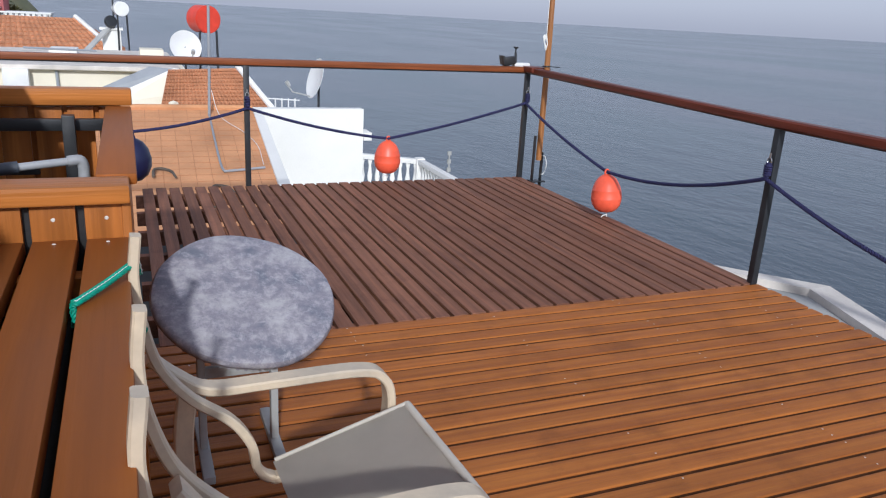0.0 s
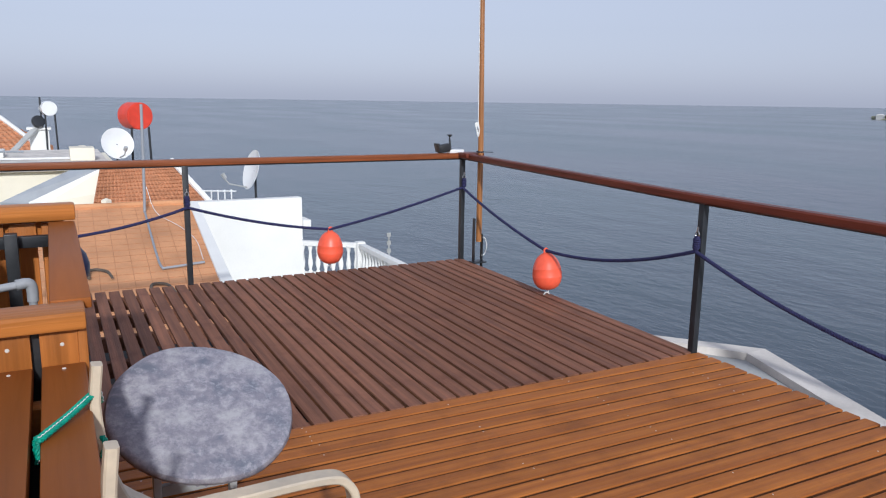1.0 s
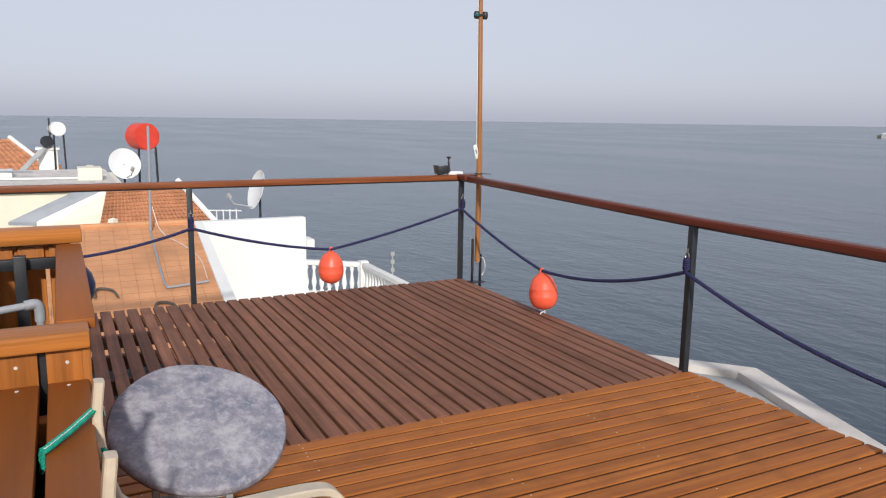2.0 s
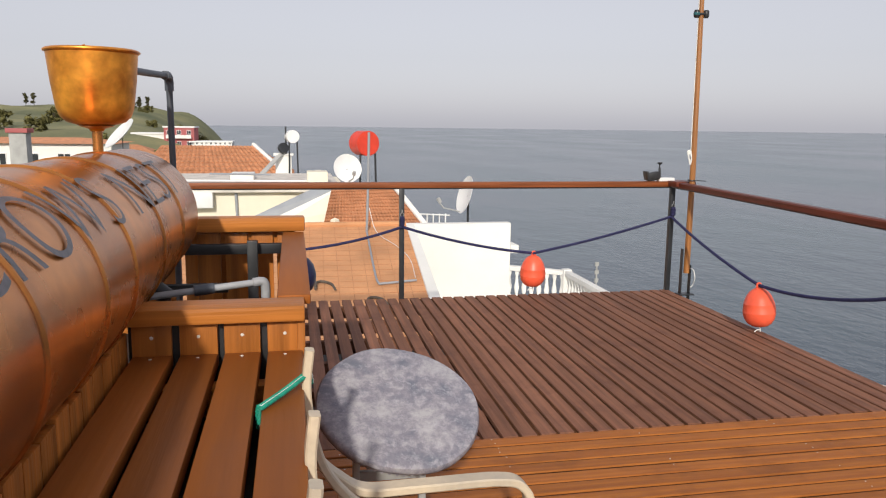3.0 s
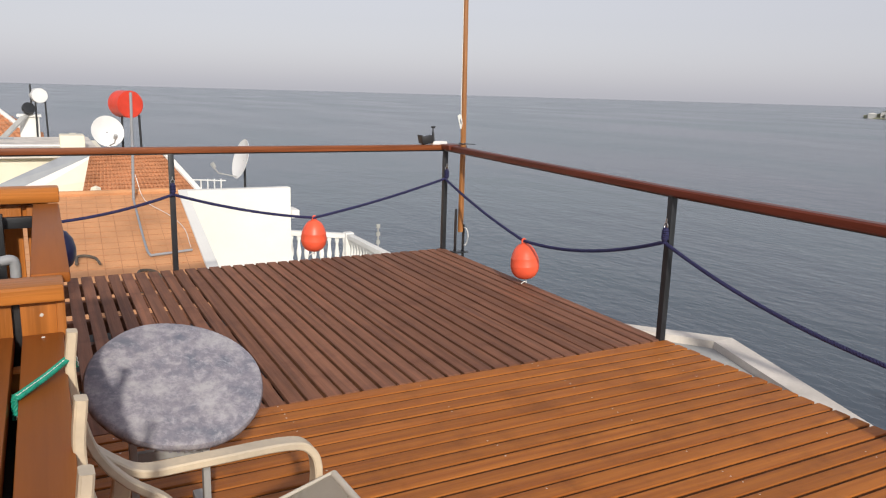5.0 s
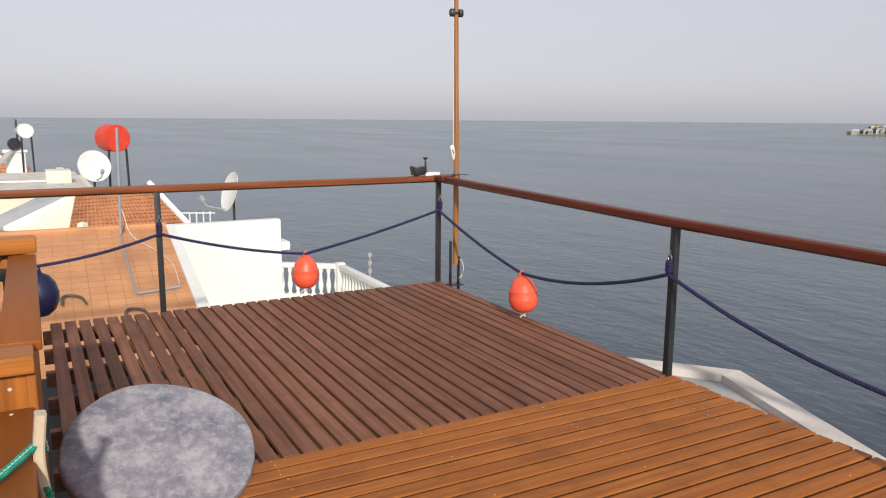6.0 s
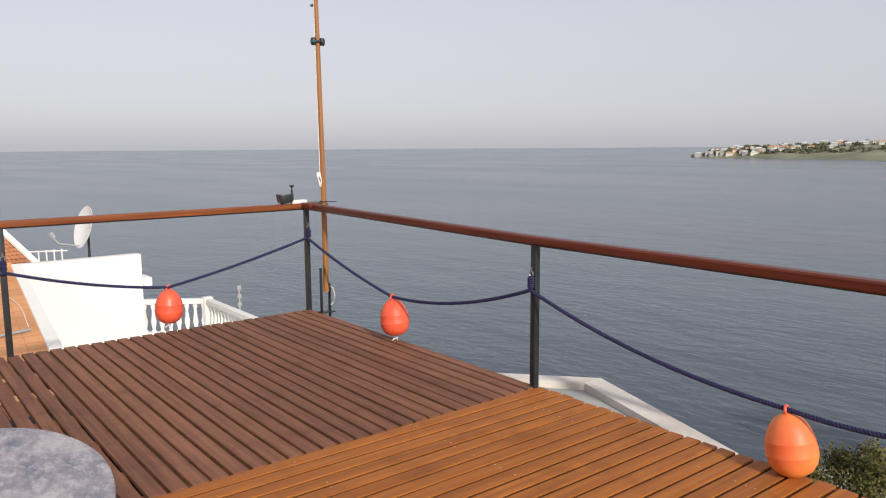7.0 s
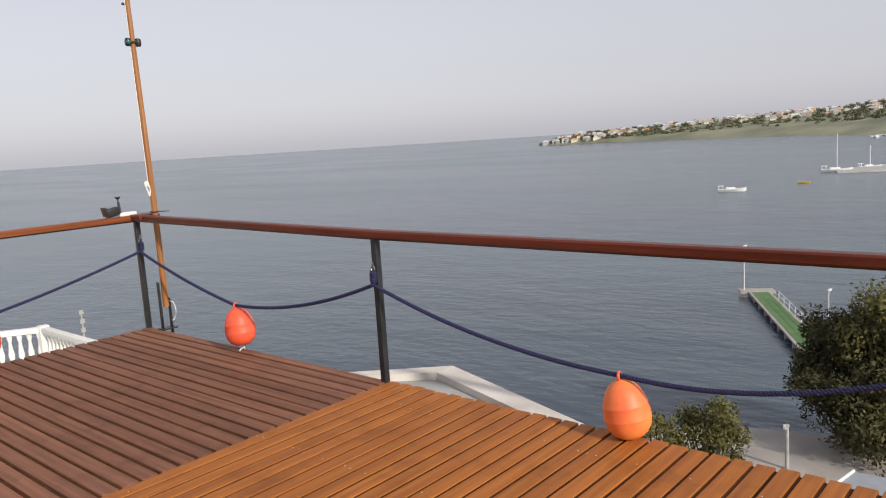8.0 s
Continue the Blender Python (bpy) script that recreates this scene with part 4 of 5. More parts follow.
drum_heater((-1.66, 14.0, 1.10), 0.34, 0.5, 22, M_RED, "red drum of a solar water heater on the roof")
drum_heater((-3.68, 22.0, 1.13), 0.24, 0.5, 10, M_DISH, "white drum of a solar water heater far off")
post = thing("conduit_pole", "galvanised pole with a bent pipe on the terracotta roof", "pole", (-2.39, 6.9, 0))
part("pole", tube(bmesh.new(), [(0, 0, -0.40), (0.03, 0.0, 0.5), (0.05, 0.0, 1.48)], 0.024, 10), M_SHED, post)
part("pipe", tube(bmesh.new(), smooth_path([(0, -0.02, -0.32), (-0.03, -0.7, -0.42), (-0.09, -2.2, -0.64), (-0.09, -2.75, -0.72), (0.0, -2.8, -0.725), (0.5, -2.7, -0.71)], 5), 0.018, 8), M_SHED, post)
part("wire", tube(bmesh.new(), smooth_path([(0.05, 0, 0.1), (0.15, -0.3, -0.3), (0.42, -1.0, -0.45), (0.55, -1.7, -0.56), (0.5, -2.6, -0.69)], 5), 0.005, 6), M_DISH, post)
for k, (x, y) in enumerate(((-3.3, 4.1), (-2.75, 2.7), (-2.4, 2.75), (-2.6, 3.4))):
    o = thing("roof_cable", "loop of dark cable lying on the terracotta roof", "cable", (x, y, roof_z((x, y), RA, RB, RD)), "cable loops on the roof")
    part("cable", tube(bmesh.new(), smooth_path([(-0.12, -0.2, 0.02), (-0.1, 0.05, 0.06), (0.0, 0.12, 0.06), (0.12, 0.02, 0.04), (0.16, -0.25 - 0.1 * k, 0.02)], 5), 0.02, 6), M_BARK, o)

# second house: cream walls, clay tiles, dormer-like grey canopy
mid = thing("cream_house", "cream house with a clay-tiled gable roof behind the terracotta one", "house")
part("wall", boxes(((-9.5, 14.0, -9.0), (-2.2, 20.0, -0.22))), M_CREAM, mid, "cream rendered wall", smooth=False)
part("roof_edge", boxes(((-9.6, 13.8, -0.22), (-2.4, 20.1, -0.11)), bevel=0.02), M_BAY, mid, smooth=False)
part("gable_wall", slab4(bmesh.new(), (-4.4, 12.9, -0.95), (-1.85, 12.2, -1.3), (-2.3, 12.4, -0.55), (-2.7, 12.95, -0.16), 5.0), M_CREAM, mid, smooth=False)
part("canopy", slab4(bmesh.new(), (-4.85, 12.8, -0.80), (-4.28, 12.8, -0.84), (-2.60, 13.0, -0.06), (-3.15, 13.1, -0.03), 0.08), M_SHED, mid, "grey sheet-metal verge", smooth=False)
part("canopy_edge", slab4(bmesh.new(), (-4.28, 12.78, -0.82), (-3.98, 12.78, -0.85), (-2.36, 12.98, -0.08), (-2.60, 13.0, -0.05), 0.1), M_WHITE, mid, smooth=False)
tiled_roof(mid, (-3.1, 11.2, -1.12), (-0.35, 11.2, -1.12), (-1.2, 12.6, 0.02), (-2.75, 12.6, -0.05), 15, 26, M_TILE)
part("verge", tube(bmesh.new(), [(-0.3, 11.2, -1.08), (-1.15, 12.6, 0.08)], 0.07, 8), M_WHITE, mid, "white roof verge")
part("gable_end", slab4(bmesh.new(), (-3.0, 11.25, -1.2), (-0.4, 11.25, -1.2), (-0.4, 13.6, -1.2), (-3.0, 13.6, -1.2), 7.0), M_CREAM, mid, smooth=False)
part("vent_hood", lathe(bmesh.new(), [(0.26, 0), (0.24, 0.12), (0.14, 0.16), (0.1, 0.36), (0, 0.4)], 4, (-2.72, 11.6, -1.05)), M_CREAM, mid, "small cream roof vent", smooth=False)
for k, (z, x0, x1) in enumerate(((-0.08, -9.3, -2.9), (-0.05, -7.0, -3.2), (0.08, -6.2, -4.4))):
    part("roof_pipe", tube(bmesh.new(), [(x0, 15.0 + k, z), (x1, 15.0 + k, z - 0.03)], 0.03, 6), (M_GREY, M_DISH, M_SHED)[k], mid)
part("roof_block", boxes(((-3.3, 15.5, -0.11), (-2.7, 16.4, 0.22)), bevel=0.02), M_CREAM, mid)
part("roof_block", boxes(((-5.6, 17.0, -0.11), (-4.9, 18.0, 0.08)), bevel=0.02), M_WHITE, mid)
part("downpipe", tube(bmesh.new(), [(-5.2, 13.95, -0.95), (-5.22, 13.95, -0.25)], 0.04, 8), M_SHED, mid, "grey downpipe")
part("air_conditioner", boxes(((-6.35, 13.7, -0.62), (-5.8, 14.0, -0.2)), bevel=0.03), M_DISH, mid, "white air conditioner")
for k in range(4):
    part("rail_post", tube(bmesh.new(), [(-0.35 + k * 0.16, 12.0, -1.2), (-0.35 + k * 0.16, 12.0, -0.62)], 0.018, 6), M_DISH, mid)
for z in (-0.62, -0.9):
    part("rail_bar", tube(bmesh.new(), [(-0.7, 12.0, z), (0.25, 12.0, z - 0.05)], 0.018, 6), M_DISH, mid)

# third house: long orange roof, solar panel, chimney
third = thing("long_roof_house", "house with a long orange hipped roof", "house")
part("wall", boxes(((-10.5, 29.0, -9.0), (-4.0, 36.0, -1.0))), M_CREAM, third, smooth=False)
tiled_roof(third, (-10.8, 28.0, -1.05), (-3.7, 28.0, -1.0), (-5.6, 31.5, 0.5), (-9.9, 31.5, 0.5), 10, 26, M_TILE)
tiled_roof(third, (-3.7, 28.0, -1.0), (-3.7, 36.0, -1.0), (-5.6, 31.6, 0.5), (-5.6, 31.5, 0.5), 10, 16, M_TILE)
part("hip", tube(bmesh.new(), [(-3.68, 28.0, -0.93), (-5.6, 31.5, 0.58)], 0.1, 6), M_WHITE, third, "white mortar hip")
low = thing("flat_roof_house", "white flat-roofed house with pipes and a solar panel", "house")
part("wall", boxes(((-7.6, 21.0, -9.0), (-2.6, 27.0, -0.62))), M_WHITE, low, smooth=False)
part("parapet", boxes(((-7.7, 20.9, -0.62), (-2.5, 21.15, -0.40)), ((-2.75, 21.15, -0.62), (-2.5, 27.0, -0.40))), M_CREAM, low, smooth=False)
part("chimney", boxes(((-4.35, 22.2, -0.62), (-3.75, 22.8, 0.42)), ((-4.42, 22.13, 0.42), (-3.68, 22.87, 0.5)), bevel=0.02), M_WHITE, low)
part("solar_panel", slab4(bmesh.new(), (-5.22, 21.3, -0.5), (-5.05, 21.3, -0.52), (-3.95, 22.2, 0.62), (-4.1, 22.3, 0.64), 0.06), M_GREY, low, "slanted grey solar panel", smooth=False)
part("pole", tube(bmesh.new(), [(-3.95, 22.3, 0.4), (-3.95, 22.3, 1.5)], 0.03, 6), M_STEEL, low)
part("rotor", lathe(bmesh.new(), [(0, -0.1), (0.19, -0.08), (0.21, 0), (0.19, 0.08), (0, 0.1)], 20, m=pose(-4.05, 22.1, 0.70, 70, 0, 20)), M_STEEL, low, "dark round fan")
for x in (-7.0, -5.9):
    window(low, x, 20.98, -1.9, 0.8, 0.9)


def block_house(at, size, wall, roof, label, cols, storeys, turn=0, tiled=True, steep=0.2):
    """A distant house: walls, storeys of windows, balconies and a hipped roof."""
    w, d, h = size
    t = thing("distant_house", label, "house", at, "houses along the coast", turn=turn)
    part("wall", boxes(((-w / 2, -d / 2, -4), (w / 2, d / 2, h))), wall, t, smooth=False)
    if tiled:
        e = 0.4
        bm = bmesh.new()
        vs = [bm.verts.new(p) for p in ((-w / 2 - e, -d / 2 - e, h), (w / 2 + e, -d / 2 - e, h), (w / 2 + e, d / 2 + e, h), (-w / 2 - e, d / 2 + e, h), (-w / 2 + d / 2.2, 0, h + d * steep), (w / 2 - d / 2.2, 0, h + d * steep))]
        for f in ((0, 1, 5, 4), (1, 2, 5), (2, 3, 4, 5), (3, 0, 4), (3, 2, 1, 0)):
            bm.faces.new([vs[k] for k in f])
        part("roof", bm, roof, t, smooth=False)
    else:
        part("roof", boxes(((-w / 2 - 0.2, -d / 2 - 0.2, h), (w / 2 + 0.2, d / 2 + 0.2, h + 0.3))), roof, t, smooth=False)
    for s in range(storeys):
        z = h - (s + 1) * (h / storeys) + 0.7
        for c in range(cols):
            x = -w / 2 + (c + 0.5) * w / cols
            window(t, x, -d / 2, z + 0.2, w / cols * 0.38, h / storeys * 0.36)
        part("balcony", boxes(((-w / 2 + 0.5, -d / 2 - 0.9, z - 0.6), (w / 2 - 0.5, -d / 2 - 0.02, z - 0.45)), ((-w / 2 + 0.5, -d / 2 - 0.9, z - 0.45), (w / 2 - 0.5, -d / 2 - 0.82, z + 0.1))), M_WHITE, t, smooth=False)
    return t


block_house((-27.6, 62.0, -5.6), (19, 7, 5.4), M_WHITE, M_TILE, "white two-storey guest house with balconies and a tiled roof", 8, 2, 0, True, 0.06)
block_house((-27.0, 164.0, -4.2), (6, 8, 4.6), M_PINK, M_DISH, "red and white seaside house", 3, 2, 0, False)
block_house((-33.2, 166.0, -4.2), (7, 8, 3.2), M_WHITE, M_DISH, "low white house beside the red one", 3, 1, 0, False)
block_house((-20.6, 163.0, -3.9), (8.5, 6, 1.3), M_WHITE, M_DISH, "long low white pavilion with many windows", 9, 1, 0, False)
block_house((-27.0, 110.0, -5.0), (9, 7, 1.9), M_PINK, M_TILE, "dusty red house among the trees", 4, 1)
chim = thing("chimney", "pale rendered chimney with a red cap behind the tank", "chimney", (-22.8, 50, 0))
part("shaft", boxes(((0, 0, -9), (1.1, 1.1, 0.75)), bevel=0.03), M_GREY, chim)
part("cap", boxes(((-0.15, -0.15, 0.75), (1.25, 1.25, 1.05)), bevel=0.03), M_PINK, chim)
dish((-14.6, 45.0, 0.85), 1.25, -62, -42, "large tilted grey dish behind the tank", 2.5, False)


# ---- trees ----
def tree(at, height, radius, leaf, seed, label, leaves=3500, size=0.28, clumps=26, slim=1.0):
    """Tapered trunk, forked limbs, and a crown of leaf sprays in clumps."""
    rng = random.Random(seed)
    t = thing("tree", label, "tree", at, "trees on the shore")
    bm = bmesh.new()
    tube(bm, smooth_path([(0, 0, -1.5), (0.1, 0.05, height * 0.25), (-0.1, 0.1, height * 0.5), (0.05, 0, height * 0.85)], 5), height * 0.028, 9, r_end=height * 0.006)
    cs = []
    for k in range(clumps):
        a, q = rng.uniform(0, 6.28), rng.random()
        zz = height * (0.32 + 0.66 * q)
        rr = radius * math.sqrt(rng.random()) * (1.0 - 0.62 * max(0, q - 0.35)) * slim
        c = Vector((rr * math.cos(a), rr * math.sin(a), zz))
        cs.append((c, radius * rng.uniform(0.22, 0.42)))
        s = Vector((0, 0, height * rng.uniform(0.2, 0.5)))
        tube(bm, smooth_path([s, s.lerp(c, 0.5) + Vector((0, 0, -0.06 * height)), c], 3), height * 0.011, 5, r_end=height * 0.003)
    part("trunk", bm, M_BARK, t, "grey trunk and limbs")
    vs, fs = [], []
    for k in range(leaves):
        c, r = cs[rng.randrange(clumps)]
        d = Vector((rng.gauss(0, 1), rng.gauss(0, 1), rng.gauss(0, 0.8)))
        d.normalize()
        p = c + d * r * (rng.random() ** 0.45) * 1.05
        u = Vector((rng.gauss(0, 1), rng.gauss(0, 1), rng.gauss(0, 1))).normalized()
        w = u.cross(d + Vector((0.01, 0.02, 0.03))).normalized()
        s = size * rng.uniform(0.5, 1.2)
        i = len(vs)
        vs += [p - u * s, p + w * s * 0.42, p + u * s, p - w * s * 0.42]
        fs.append((i, i + 1, i + 2, i + 3))
    me = bpy.data.meshes.new("crown")
    me.from_pydata(vs, [], fs)
    me.materials.append(leaf)
    cr = new("crown", me)
    cr.parent = t
    cr["kind"] = "stuff"
    return t


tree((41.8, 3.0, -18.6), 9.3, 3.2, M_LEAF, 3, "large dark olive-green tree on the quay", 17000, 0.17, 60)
# Sunlight on this crown is put into its brighter leaf colour.
tree((42.2, 0.0, -18.2), 10.6, 3.6, M_LEAF2, 4, "large olive-green tree on the quay, sunlight in its leaf colour", 20000, 0.17, 64)
# Low tree added as filler; dark leaves paint the shade under the crown.
tree((41.0, 0.6, -18.2), 6.6, 2.9, M_LEAF, 7, "added low tree on the quay, shade in its dark leaf colour", 9000, 0.17, 40)
tree((29.0, 6.0, -17.4), 6.2, 1.9, M_LEAF2, 5, "bushy light green tree below the terrace", 9000, 0.12, 40)
tree((27.2, 7.6, -17.2), 5.6, 1.5, M_LEAF2, 6, "small light green tree below the terrace", 5000, 0.12, 26)
for i, (x, y, h) in enumerate([(-66, 300, 5.5), (-63.5, 302, 6), (-60, 298, 5), (-57.5, 301, 6), (-5.2, 60, 4.2), (-96, 296, 5), (-100, 300, 4.5)]):
    tree((x, y, land_z(x, y) - 0.3), h + (4 if y < 100 else 0), 1.2, M_LEAF, 20 + i, "dark conifer on the headland" if y > 100 else "dark conifer between the roofs", 700, 0.4, 14, 0.6)
for i in range(7):
    x, y = -27.5 + i * 2.1, 54.0 + (i % 3)
    tree((x, y, land_z(x, y) - 0.3), -2.2 - land_z(x, y) + 0.5 * (i % 2), 1.9, (M_LEAF, M_LEAF2)[i % 2], 40 + i, "rounded green shrub before the guest house", 1500, 0.26, 22)
rng = random.Random(8)
for i in range(26):
    y = rng.uniform(90, 300)
    x = float(np.interp(y, SHORE_Y, SHORE_X)) - rng.uniform(6, 60)
    # The brighter leaf puts haze into the colour of the headland shrubs.
    tree((x, y, land_z(x, y) - 0.8), rng.uniform(2.2, 4.5), rng.uniform(1.5, 3.2), M_LEAF2, 60 + i, "low olive shrub on the headland slope", 500, 0.5, 12)

# ---- quay, pier, boats ----
solid("quay", prism(bmesh.new(), [(33, -60), (43.5, -60), (43, 0), (41, 9.5), (37, 14), (33, 14)], -18.6, -16.9), M_ROAD, "pale concrete quay along the shore", "quay", "structure", smooth=False)
pier = thing("pier", "narrow pier with green carpet and white edges", "pier")
P0, P1 = Vector((61.0, 9.6, SEA)), Vector((81.5, 20.8, SEA))
dd = (P1 - P0)
pm = Matrix.Translation(P0) @ dd.to_track_quat("X", "Z").to_matrix().to_4x4()
PL = dd.length
part("deck", box(bmesh.new(), (-20, -1.15, 0.45), (PL, 1.15, 0.62), 0, pm), M_ROAD, pier, smooth=False)
part("carpet", box(bmesh.new(), (-20, -0.85, 0.624), (PL - 0.6, 0.85, 0.65), 0, pm), M_TURF, pier, "green carpet", smooth=False)
part("head", box(bmesh.new(), (PL - 0.3, -1.7, 0.4), (PL + 1.4, 2.0, 0.67), 0, pm), M_ROAD, pier, smooth=False)
for s in (-1.0, 1.0):
    for k in range(9):
        part("pile", tube(bmesh.new(), [pm @ Vector((k * PL / 8, s, -2)), pm @ Vector((k * PL / 8, s, 0.45))], 0.16, 8), M_GREY, pier)
bm = bmesh.new()
for k in range(9):
    tube(bm, [pm @ Vector((k * PL / 10, -1.08, 0.6)), pm @ Vector((k * PL / 10, -1.08, 1.55))], 0.035, 6)
for z in (1.1, 1.55):
    tube(bm, [pm @ Vector((0, -1.08, z)), pm @ Vector((PL * 0.8, -1.08, z))], 0.03, 6)
part("handrail", bm, M_DISH, pier, "white pier handrail")
for k, (u, v, h) in enumerate(((PL + 0.4, 1.5, 5.0), (1.5, -1.3, 4.6))):
    l = thing("street_lamp", "white lamp post on the pier", "lamp post", tuple(pm @ Vector((u, v, 0.62))), "lamp posts on the pier")
    part("pole", tube(bmesh.new(), [(0, 0, 0), (0, 0, h)], 0.06, 8, r_end=0.035), M_DISH, l)
    part("head", box(bmesh.new(), (-0.1, -0.1, h), (0.7, 0.1, h + 0.14), 0.03), M_DISH, l)
pole = thing("utility_pole", "grey concrete utility pole on the quay", "pole", (36.6, 4.75, -16.9))
part("pole", tube(bmesh.new(), [(0, 0, -0.5), (0, 0, 2.5)], 0.11, 10, r_end=0.09), M_GREY, pole)
part("arm", boxes(((-0.45, -0.05, 2.3), (0.25, 0.05, 2.4))), M_GREY, pole)
part("insulator", boxes(((-0.45, -0.06, 2.4), (-0.35, 0.06, 2.6))), M_DISH, pole)


def boat(at, length, turn, hull, label, mast_h=0.0):
    t = thing("boat", label, "boat", at, "boats on the bay", turn=turn)
    bm = bmesh.new()
    st = [(-0.5, 0.14, 0.09), (-0.2, 0.17, 0.08), (0.15, 0.15, 0.09), (0.38, 0.08, 0.115), (0.5, 0.005, 0.14)]
    rings = [[bm.verts.new((x * length, w * length, z * length)), bm.verts.new((x * length * 0.96, w * length * 0.6, -0.02 * length)), bm.verts.new((x * length * 0.96, -w * length * 0.6, -0.02 * length)), bm.verts.new((x * length, -w * length, z * length))] for x, w, z in st]
    for a, b in zip(rings, rings[1:]):
        for k in range(4):
            bm.faces.new((a[k], a[(k + 1) % 4], b[(k + 1) % 4], b[k]))
    bm.faces.new(rings[0])
    bm.faces.new(rings[-1][::-1])
    part("hull", bm, hull, t, smooth=False)
    part("cabin", boxes(((-0.22 * length, -0.08 * length, 0.08 * length), (0.1 * length, 0.08 * length, 0.15 * length)), bevel=0.05), hull, t)
    part("canopy", boxes(((-0.5 * length, -0.1 * length, 0.2 * length), (-0.3 * length, 0.1 * length, 0.215 * length)), ((-0.49 * length, -0.1 * length, 0.08 * length), (-0.47 * length, -0.09 * length, 0.2 * length)), ((-0.33 * length, 0.09 * length, 0.08 * length), (-0.31 * length, 0.1 * length, 0.2 * length))), hull, t, smooth=False)
    if mast_h:
        part("mast", tube(bmesh.new(), [(0, 0, 0.1 * length), (0, 0, mast_h)], 0.12, 6), M_DISH, t)
    return t


boat((210.4, 70.1, SEA), 7.6, -66, M_DISH, "white motor boat moored in the bay")
boat((235.6, 58.0, SEA), 3.6, -70, M_YELLOW, "small yellow boat moored in the bay")
boat((284.0, 60.5, SEA), 10, -70, M_DISH, "white sailing yacht at the breakwater", 13)
boat((300.0, 53.5, SEA), 8, -60, M_DISH, "white yacht with a bare mast at the breakwater", 8)
solid("breakwater", prism(bmesh.new(), [(274, 58), (278, 50), (300, 20), (330, 25), (310, 50), (292, 60), (280, 60)], SEA - 1, SEA + 0.6), M_GREY, "low grey stone breakwater", "breakwater", "structure", smooth=False)
tree((302, 34, SEA + 0.8), 6, 4.5, M_LEAF, 90, "dark round tree on the breakwater", 1200, 0.6, 14)

# ---- far shore with its town ----
bm = bmesh.new()
ROWS_FAR = []
FX = [(1000, 655), (1035, 590), (1070, 520), (1110, 440), (1150, 340), (1170, 260), (1185, 200), (1180, 100), (1150, -200), (1100, -700)]
FH = [4.0, 15.0, 18.0, 22.0, 26, 29, 34, 35, 38, 38]
NEARX = [(995, 650), (1000, 585), (960, 487), (925, 395), (860, 280), (800, 200), (740, 140), (650, 60), (560, -200), (500, -700)]
for (fx, fy), h, (nx, ny) in zip(FX, FH, NEARX):
    r = []
    for k in range(9):
        u = k / 8
        x, y = nx + (fx - nx) * u, ny + (fy - ny) * u
        z = SEA - 1 + (h + 1) * min(1.0, (u * 1.0) ** 0.75) + 1.5 * noise.noise(Vector((x * 0.02, y * 0.02, 3)))  * min(1, u * 4)
        r.append(bm.verts.new((x, y, z if k else SEA - 1.5)))
    r.append(bm.verts.new((fx * 1.5, fy * 1.5, SEA - 2)))
    ROWS_FAR.append(r)
for a, b in zip(ROWS_FAR, ROWS_FAR[1:]):
    for k in range(len(a) - 1):
        bm.faces.new((a[k], a[k + 1], b[k + 1], b[k]))
solid("far_shore", bm, M_FARLAND, "olive headland across the bay, haze put into its colour", "headland", "structure")
rng = random.Random(12)


def far_point(s, u):
    i = min(int(s), len(FX) - 2)
    f = s - i
    lo = Vector((*NEARX[i], 0)).lerp(Vector((*NEARX[i + 1], 0)), f)
    hi = Vector((*FX[i], 0)).lerp(Vector((*FX[i + 1], 0)), f)
    h = FH[i] * (1 - f) + FH[i + 1] * f
    p = lo.lerp(hi, u)
    return p.x, p.y, SEA - 1 + (h + 1) * u ** 0.75


for i in range(190):
    s = rng.uniform(0.1, 7.2)
    u = rng.uniform(0.6, 1.0) if s > 2 else rng.uniform(0.25, 1.0)
    x, y, z = far_point(s, u)
    w, h = rng.uniform(4, 11), rng.uniform(2.2, 4.0)
    t = thing("distant_house", "small white house on the far shore", "house", (x, y, z), "houses on the far shore", turn=-62 + rng.uniform(-15, 15))
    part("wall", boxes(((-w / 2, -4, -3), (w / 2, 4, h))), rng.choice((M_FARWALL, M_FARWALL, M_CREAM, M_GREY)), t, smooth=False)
    bm = bmesh.new()
    vs = [bm.verts.new(p) for p in ((-w / 2 - 0.3, -4.3, h), (w / 2 + 0.3, -4.3, h), (w / 2 + 0.3, 4.3, h), (-w / 2 - 0.3, 4.3, h), (-w / 2 + 2, 0, h + 1.6), (w / 2 - 2, 0, h + 1.6))]
    for f in ((0, 1, 5, 4), (1, 2, 5), (2, 3, 4, 5), (3, 0, 4), (3, 2, 1, 0)):
        bm.faces.new([vs[k] for k in f])
    part("roof", bm, rng.choice((M_TERRA, M_GREY, M_GREY, M_FARWALL, M_FARWALL)), t, smooth=False)
    for k in range(3):
        # Grey panes in place of dark glass, paled to paint haze.
        part("window", boxes(((-w / 2 + (k + 0.3) * w / 3, -4.06, h * 0.45), (-w / 2 + (k + 0.7) * w / 3, -3.95, h * 0.8))), M_SHED, t, smooth=False)
vs, fs = [], []
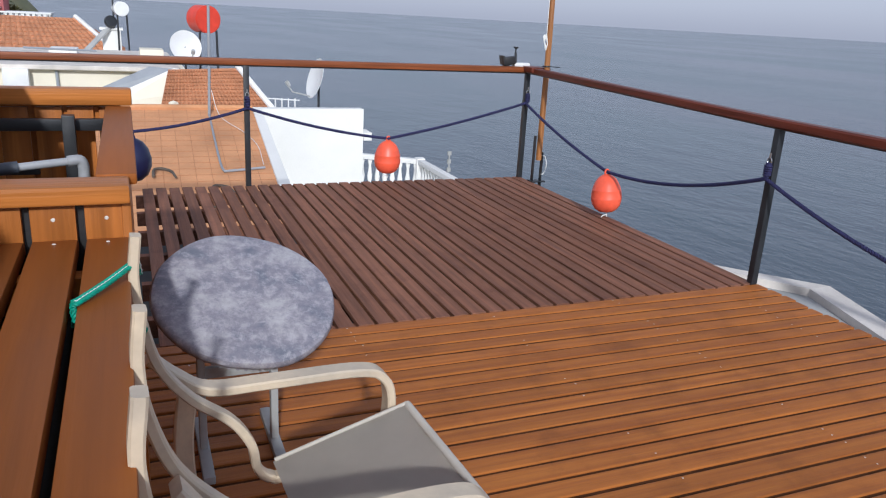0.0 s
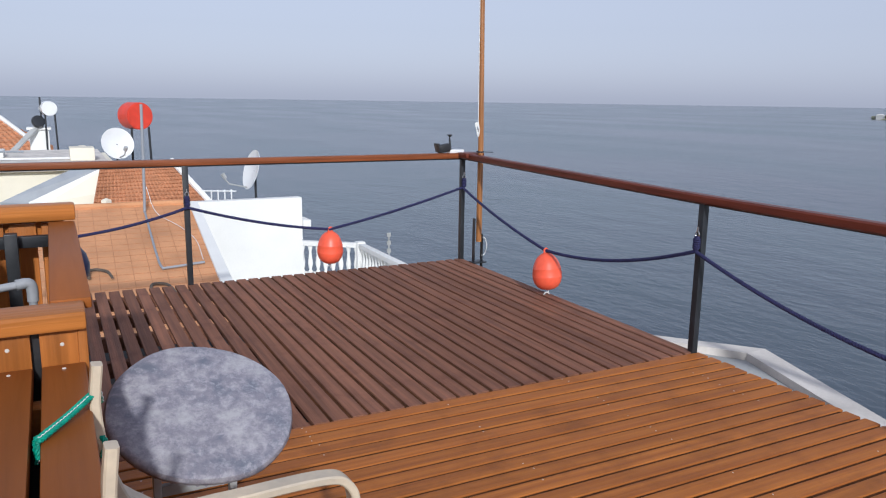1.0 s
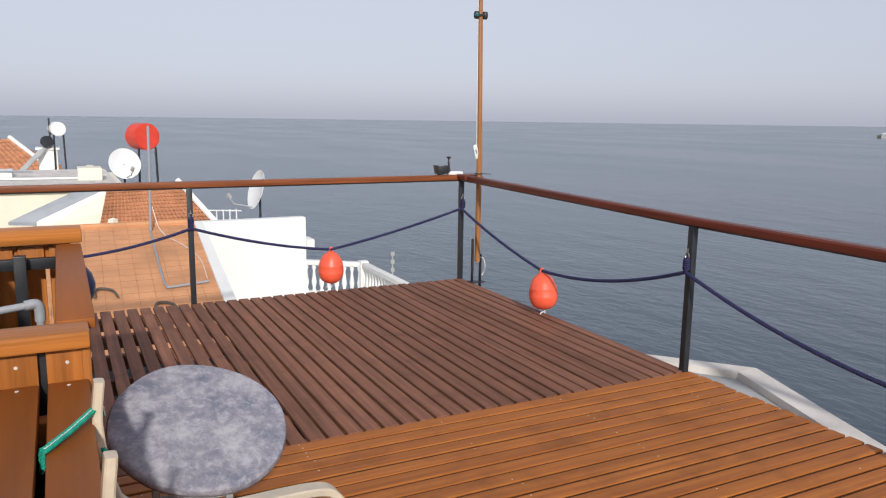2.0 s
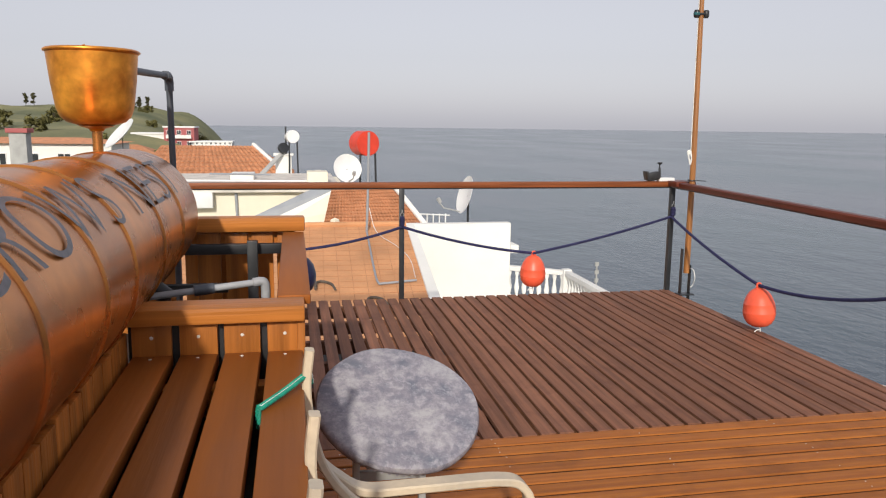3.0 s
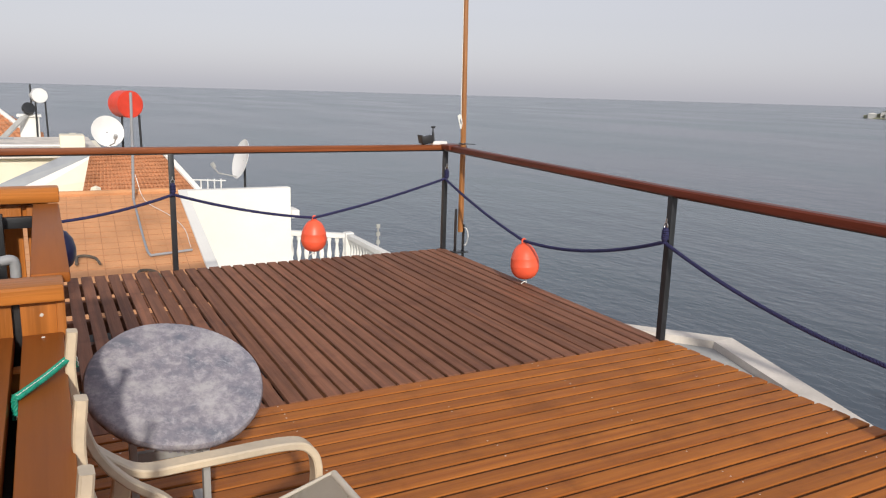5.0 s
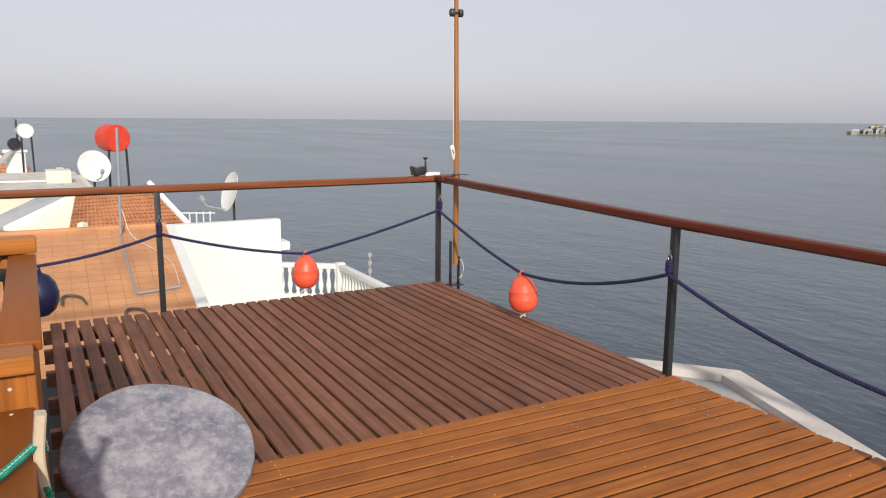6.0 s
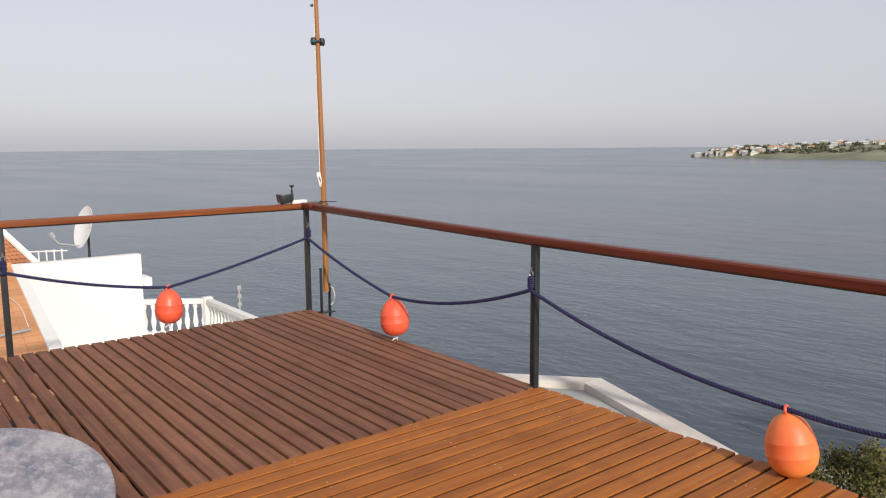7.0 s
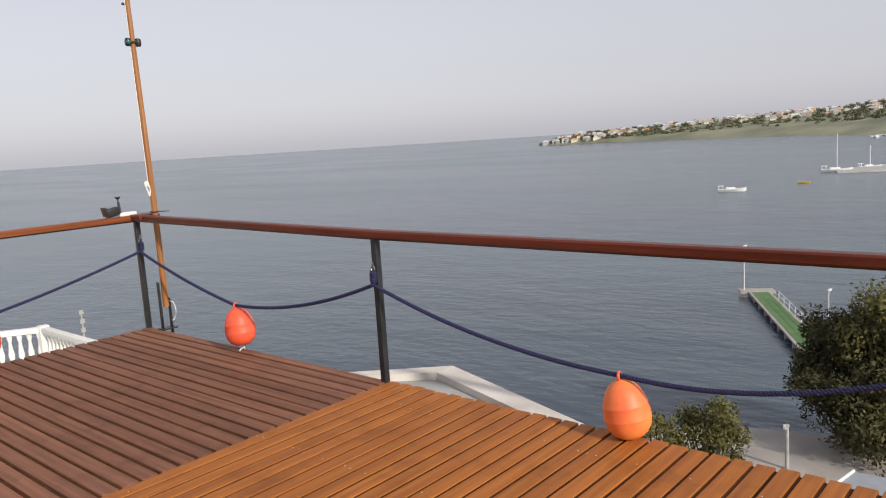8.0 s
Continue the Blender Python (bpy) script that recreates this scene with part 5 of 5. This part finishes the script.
for i in range(620):
    s = rng.uniform(0.3, 7.5)
    u = rng.uniform(0.3, 1.0)
    x, y, z = far_point(s, u)
    r = rng.uniform(2.0, 5.5)
    for k in range(40):
        d = Vector((rng.gauss(0, 1), rng.gauss(0, 1), abs(rng.gauss(0, 0.8)))).normalized() * r * rng.uniform(0.6, 1.0)
        p = Vector((x, y, z)) + d
        a = Vector((rng.gauss(0, 1), rng.gauss(0, 1), rng.gauss(0, 1))).normalized() * 1.1
        b = a.cross(d).normalized() * 0.9
        j = len(vs)
        vs += [p - a, p + b, p + a, p - b]
        fs.append((j, j + 1, j + 2, j + 3))
me = bpy.data.meshes.new("far_woods")
me.from_pydata(vs, [], fs)
me.materials.append(M_FARLEAF)
tagged(new("far_woods", me), "trees between the houses of the far shore, paled for haze", "trees", kind="stuff")
rng = random.Random(31)
for i in range(9):
    boat((rng.uniform(640, 700), rng.uniform(95, 128), SEA), rng.uniform(8, 13), rng.uniform(0, 180), M_DISH, "white boat moored off the far shore", 9 if i % 3 == 0 else 0)
shed = thing("shed_roof", "pale grey corrugated roof below the terrace", "roof", (23.6, -3.6, -10.0))
part("sheet", slab4(bmesh.new(), (-2.2, 2.42, 0.0), (-3.4, -3, 0.0), (-0.6, -3, 0.0), (-1.0, 2.2, 0.0), 0.08), M_SHED, shed, smooth=False)
part("edge", tube(bmesh.new(), [(-2.2, 2.42, 0.03), (-1.0, 2.2, 0.03)], 0.05, 8), M_DISH, shed, "white gutter edge")
part("wall", boxes(((-3.1, -2.8, -7.5), (-1.2, 1.9, -0.1))), M_CREAM, shed, smooth=False)

# ---- slab edge outside the railing ----
par = thing("bay_roof", "white rendered roof edge of a bay below the railing", "roof")
LIP_OUT = [(0.03, -2.32), (0.24, -2.62), (0.755, -3.22), (0.235, -4.7), (0.03, -5.1)]
LIP_IN = [(0.03, -2.50), (0.17, -2.70), (0.56, -3.23), (0.13, -4.50), (0.03, -4.72)]
part("roof_floor", prism(bmesh.new(), LIP_IN, -0.34, -0.155), M_GREY, par, "grey rendered floor behind the lip", smooth=False)
for i in range(4):
    quad = [LIP_OUT[i], LIP_OUT[i + 1], LIP_IN[i + 1], LIP_IN[i]]
    part("roof_edge", prism(bmesh.new(), quad, -0.34, -0.10), M_BAY, par, smooth=False)
part("bay_wall", prism(bmesh.new(), [(0.03, -2.5), (0.2, -2.7), (0.5, -3.2), (0.1, -4.7), (0.03, -4.8)], -9.0, -0.34), M_WHITE, par, smooth=False)

# ---- deck planks and their screws ----
n_dark = 34
me = mesh_of(boxes(((-0.0422, DECK_Y + 0.004, -0.028), (0.0422, 0.012, 0.0)), bevel=0.0035), "plank", M_DARK)
wide = mesh_of(boxes(((-0.0415, DECK_Y + 0.004, -0.028), (0.0415, 0.012, 0.0)), bevel=0.0035), "plank", M_DARK)
rng = random.Random(2)
for i in range(n_dark):
    ob = new("plank", me if i < 26 else wide)
    ob.parent = floor_dark
    ob.matrix_basis = pose(-0.03 - i * PITCH, rng.uniform(-0.006, 0.006), rng.uniform(-0.0015, 0.0015), 0, rng.uniform(-0.4, 0.4), rng.uniform(-0.04, 0.04))
me = mesh_of(boxes(((-5.2, -0.0437, -0.03), (0.035, 0.0437, 0.0)), bevel=0.006), "plank", M_DECK)
for i in range(62):
    ob = new("plank", me)
    ob.parent = floor_light
    ob.matrix_basis = pose(rng.uniform(-0.008, 0.008), DECK_Y - 0.052 - i * PITCH, rng.uniform(-0.0015, 0.0015), rng.uniform(-0.35, 0.35), 0, rng.uniform(-0.04, 0.04))
bm = bmesh.new()
for i in range(62):
    for x in (-3.5, -2.7, -1.9, -1.1, -0.3):
        for s in (-0.024, 0.024):
            if rng.random() < 0.6:
                continue
            bmesh.ops.create_circle(bm, cap_ends=True, segments=8, radius=0.0042, matrix=pose(x + rng.uniform(-0.012, 0.012), DECK_Y - 0.052 - i * PITCH + s, 0.0025))
screws = part("screw_heads", bm, M_SPECK, floor_light, "small pale screw heads")
screws["kind"] = "stuff"
# Dark strips added in the open gaps, in place of the shade there.
bm = bmesh.new()
for i in range(61):
    y = DECK_Y - 0.052 - (i + 0.5) * PITCH
    box(bm, (-5.1, y - 0.0095, -0.026), (0.0, y + 0.0095, -0.008), 0.0)
part("joint_strips", bm, M_GAP_SHADE, floor_light, "dark strips standing in for shade in the open gaps", smooth=False)["kind"] = "stuff"
# Same added strips for gap shade, right-hand part of the dark deck.
bm = bmesh.new()
for i in range(24):
    x = -0.03 - (i + 0.5) * PITCH
    box(bm, (x - 0.0115, DECK_Y + 0.02, -0.028), (x + 0.0115, -0.01, -0.010), 0.0)
part("joint_strips", bm, M_GAP_SHADE, floor_dark, "dark strips standing in for shade in the open gaps", smooth=False)["kind"] = "stuff"
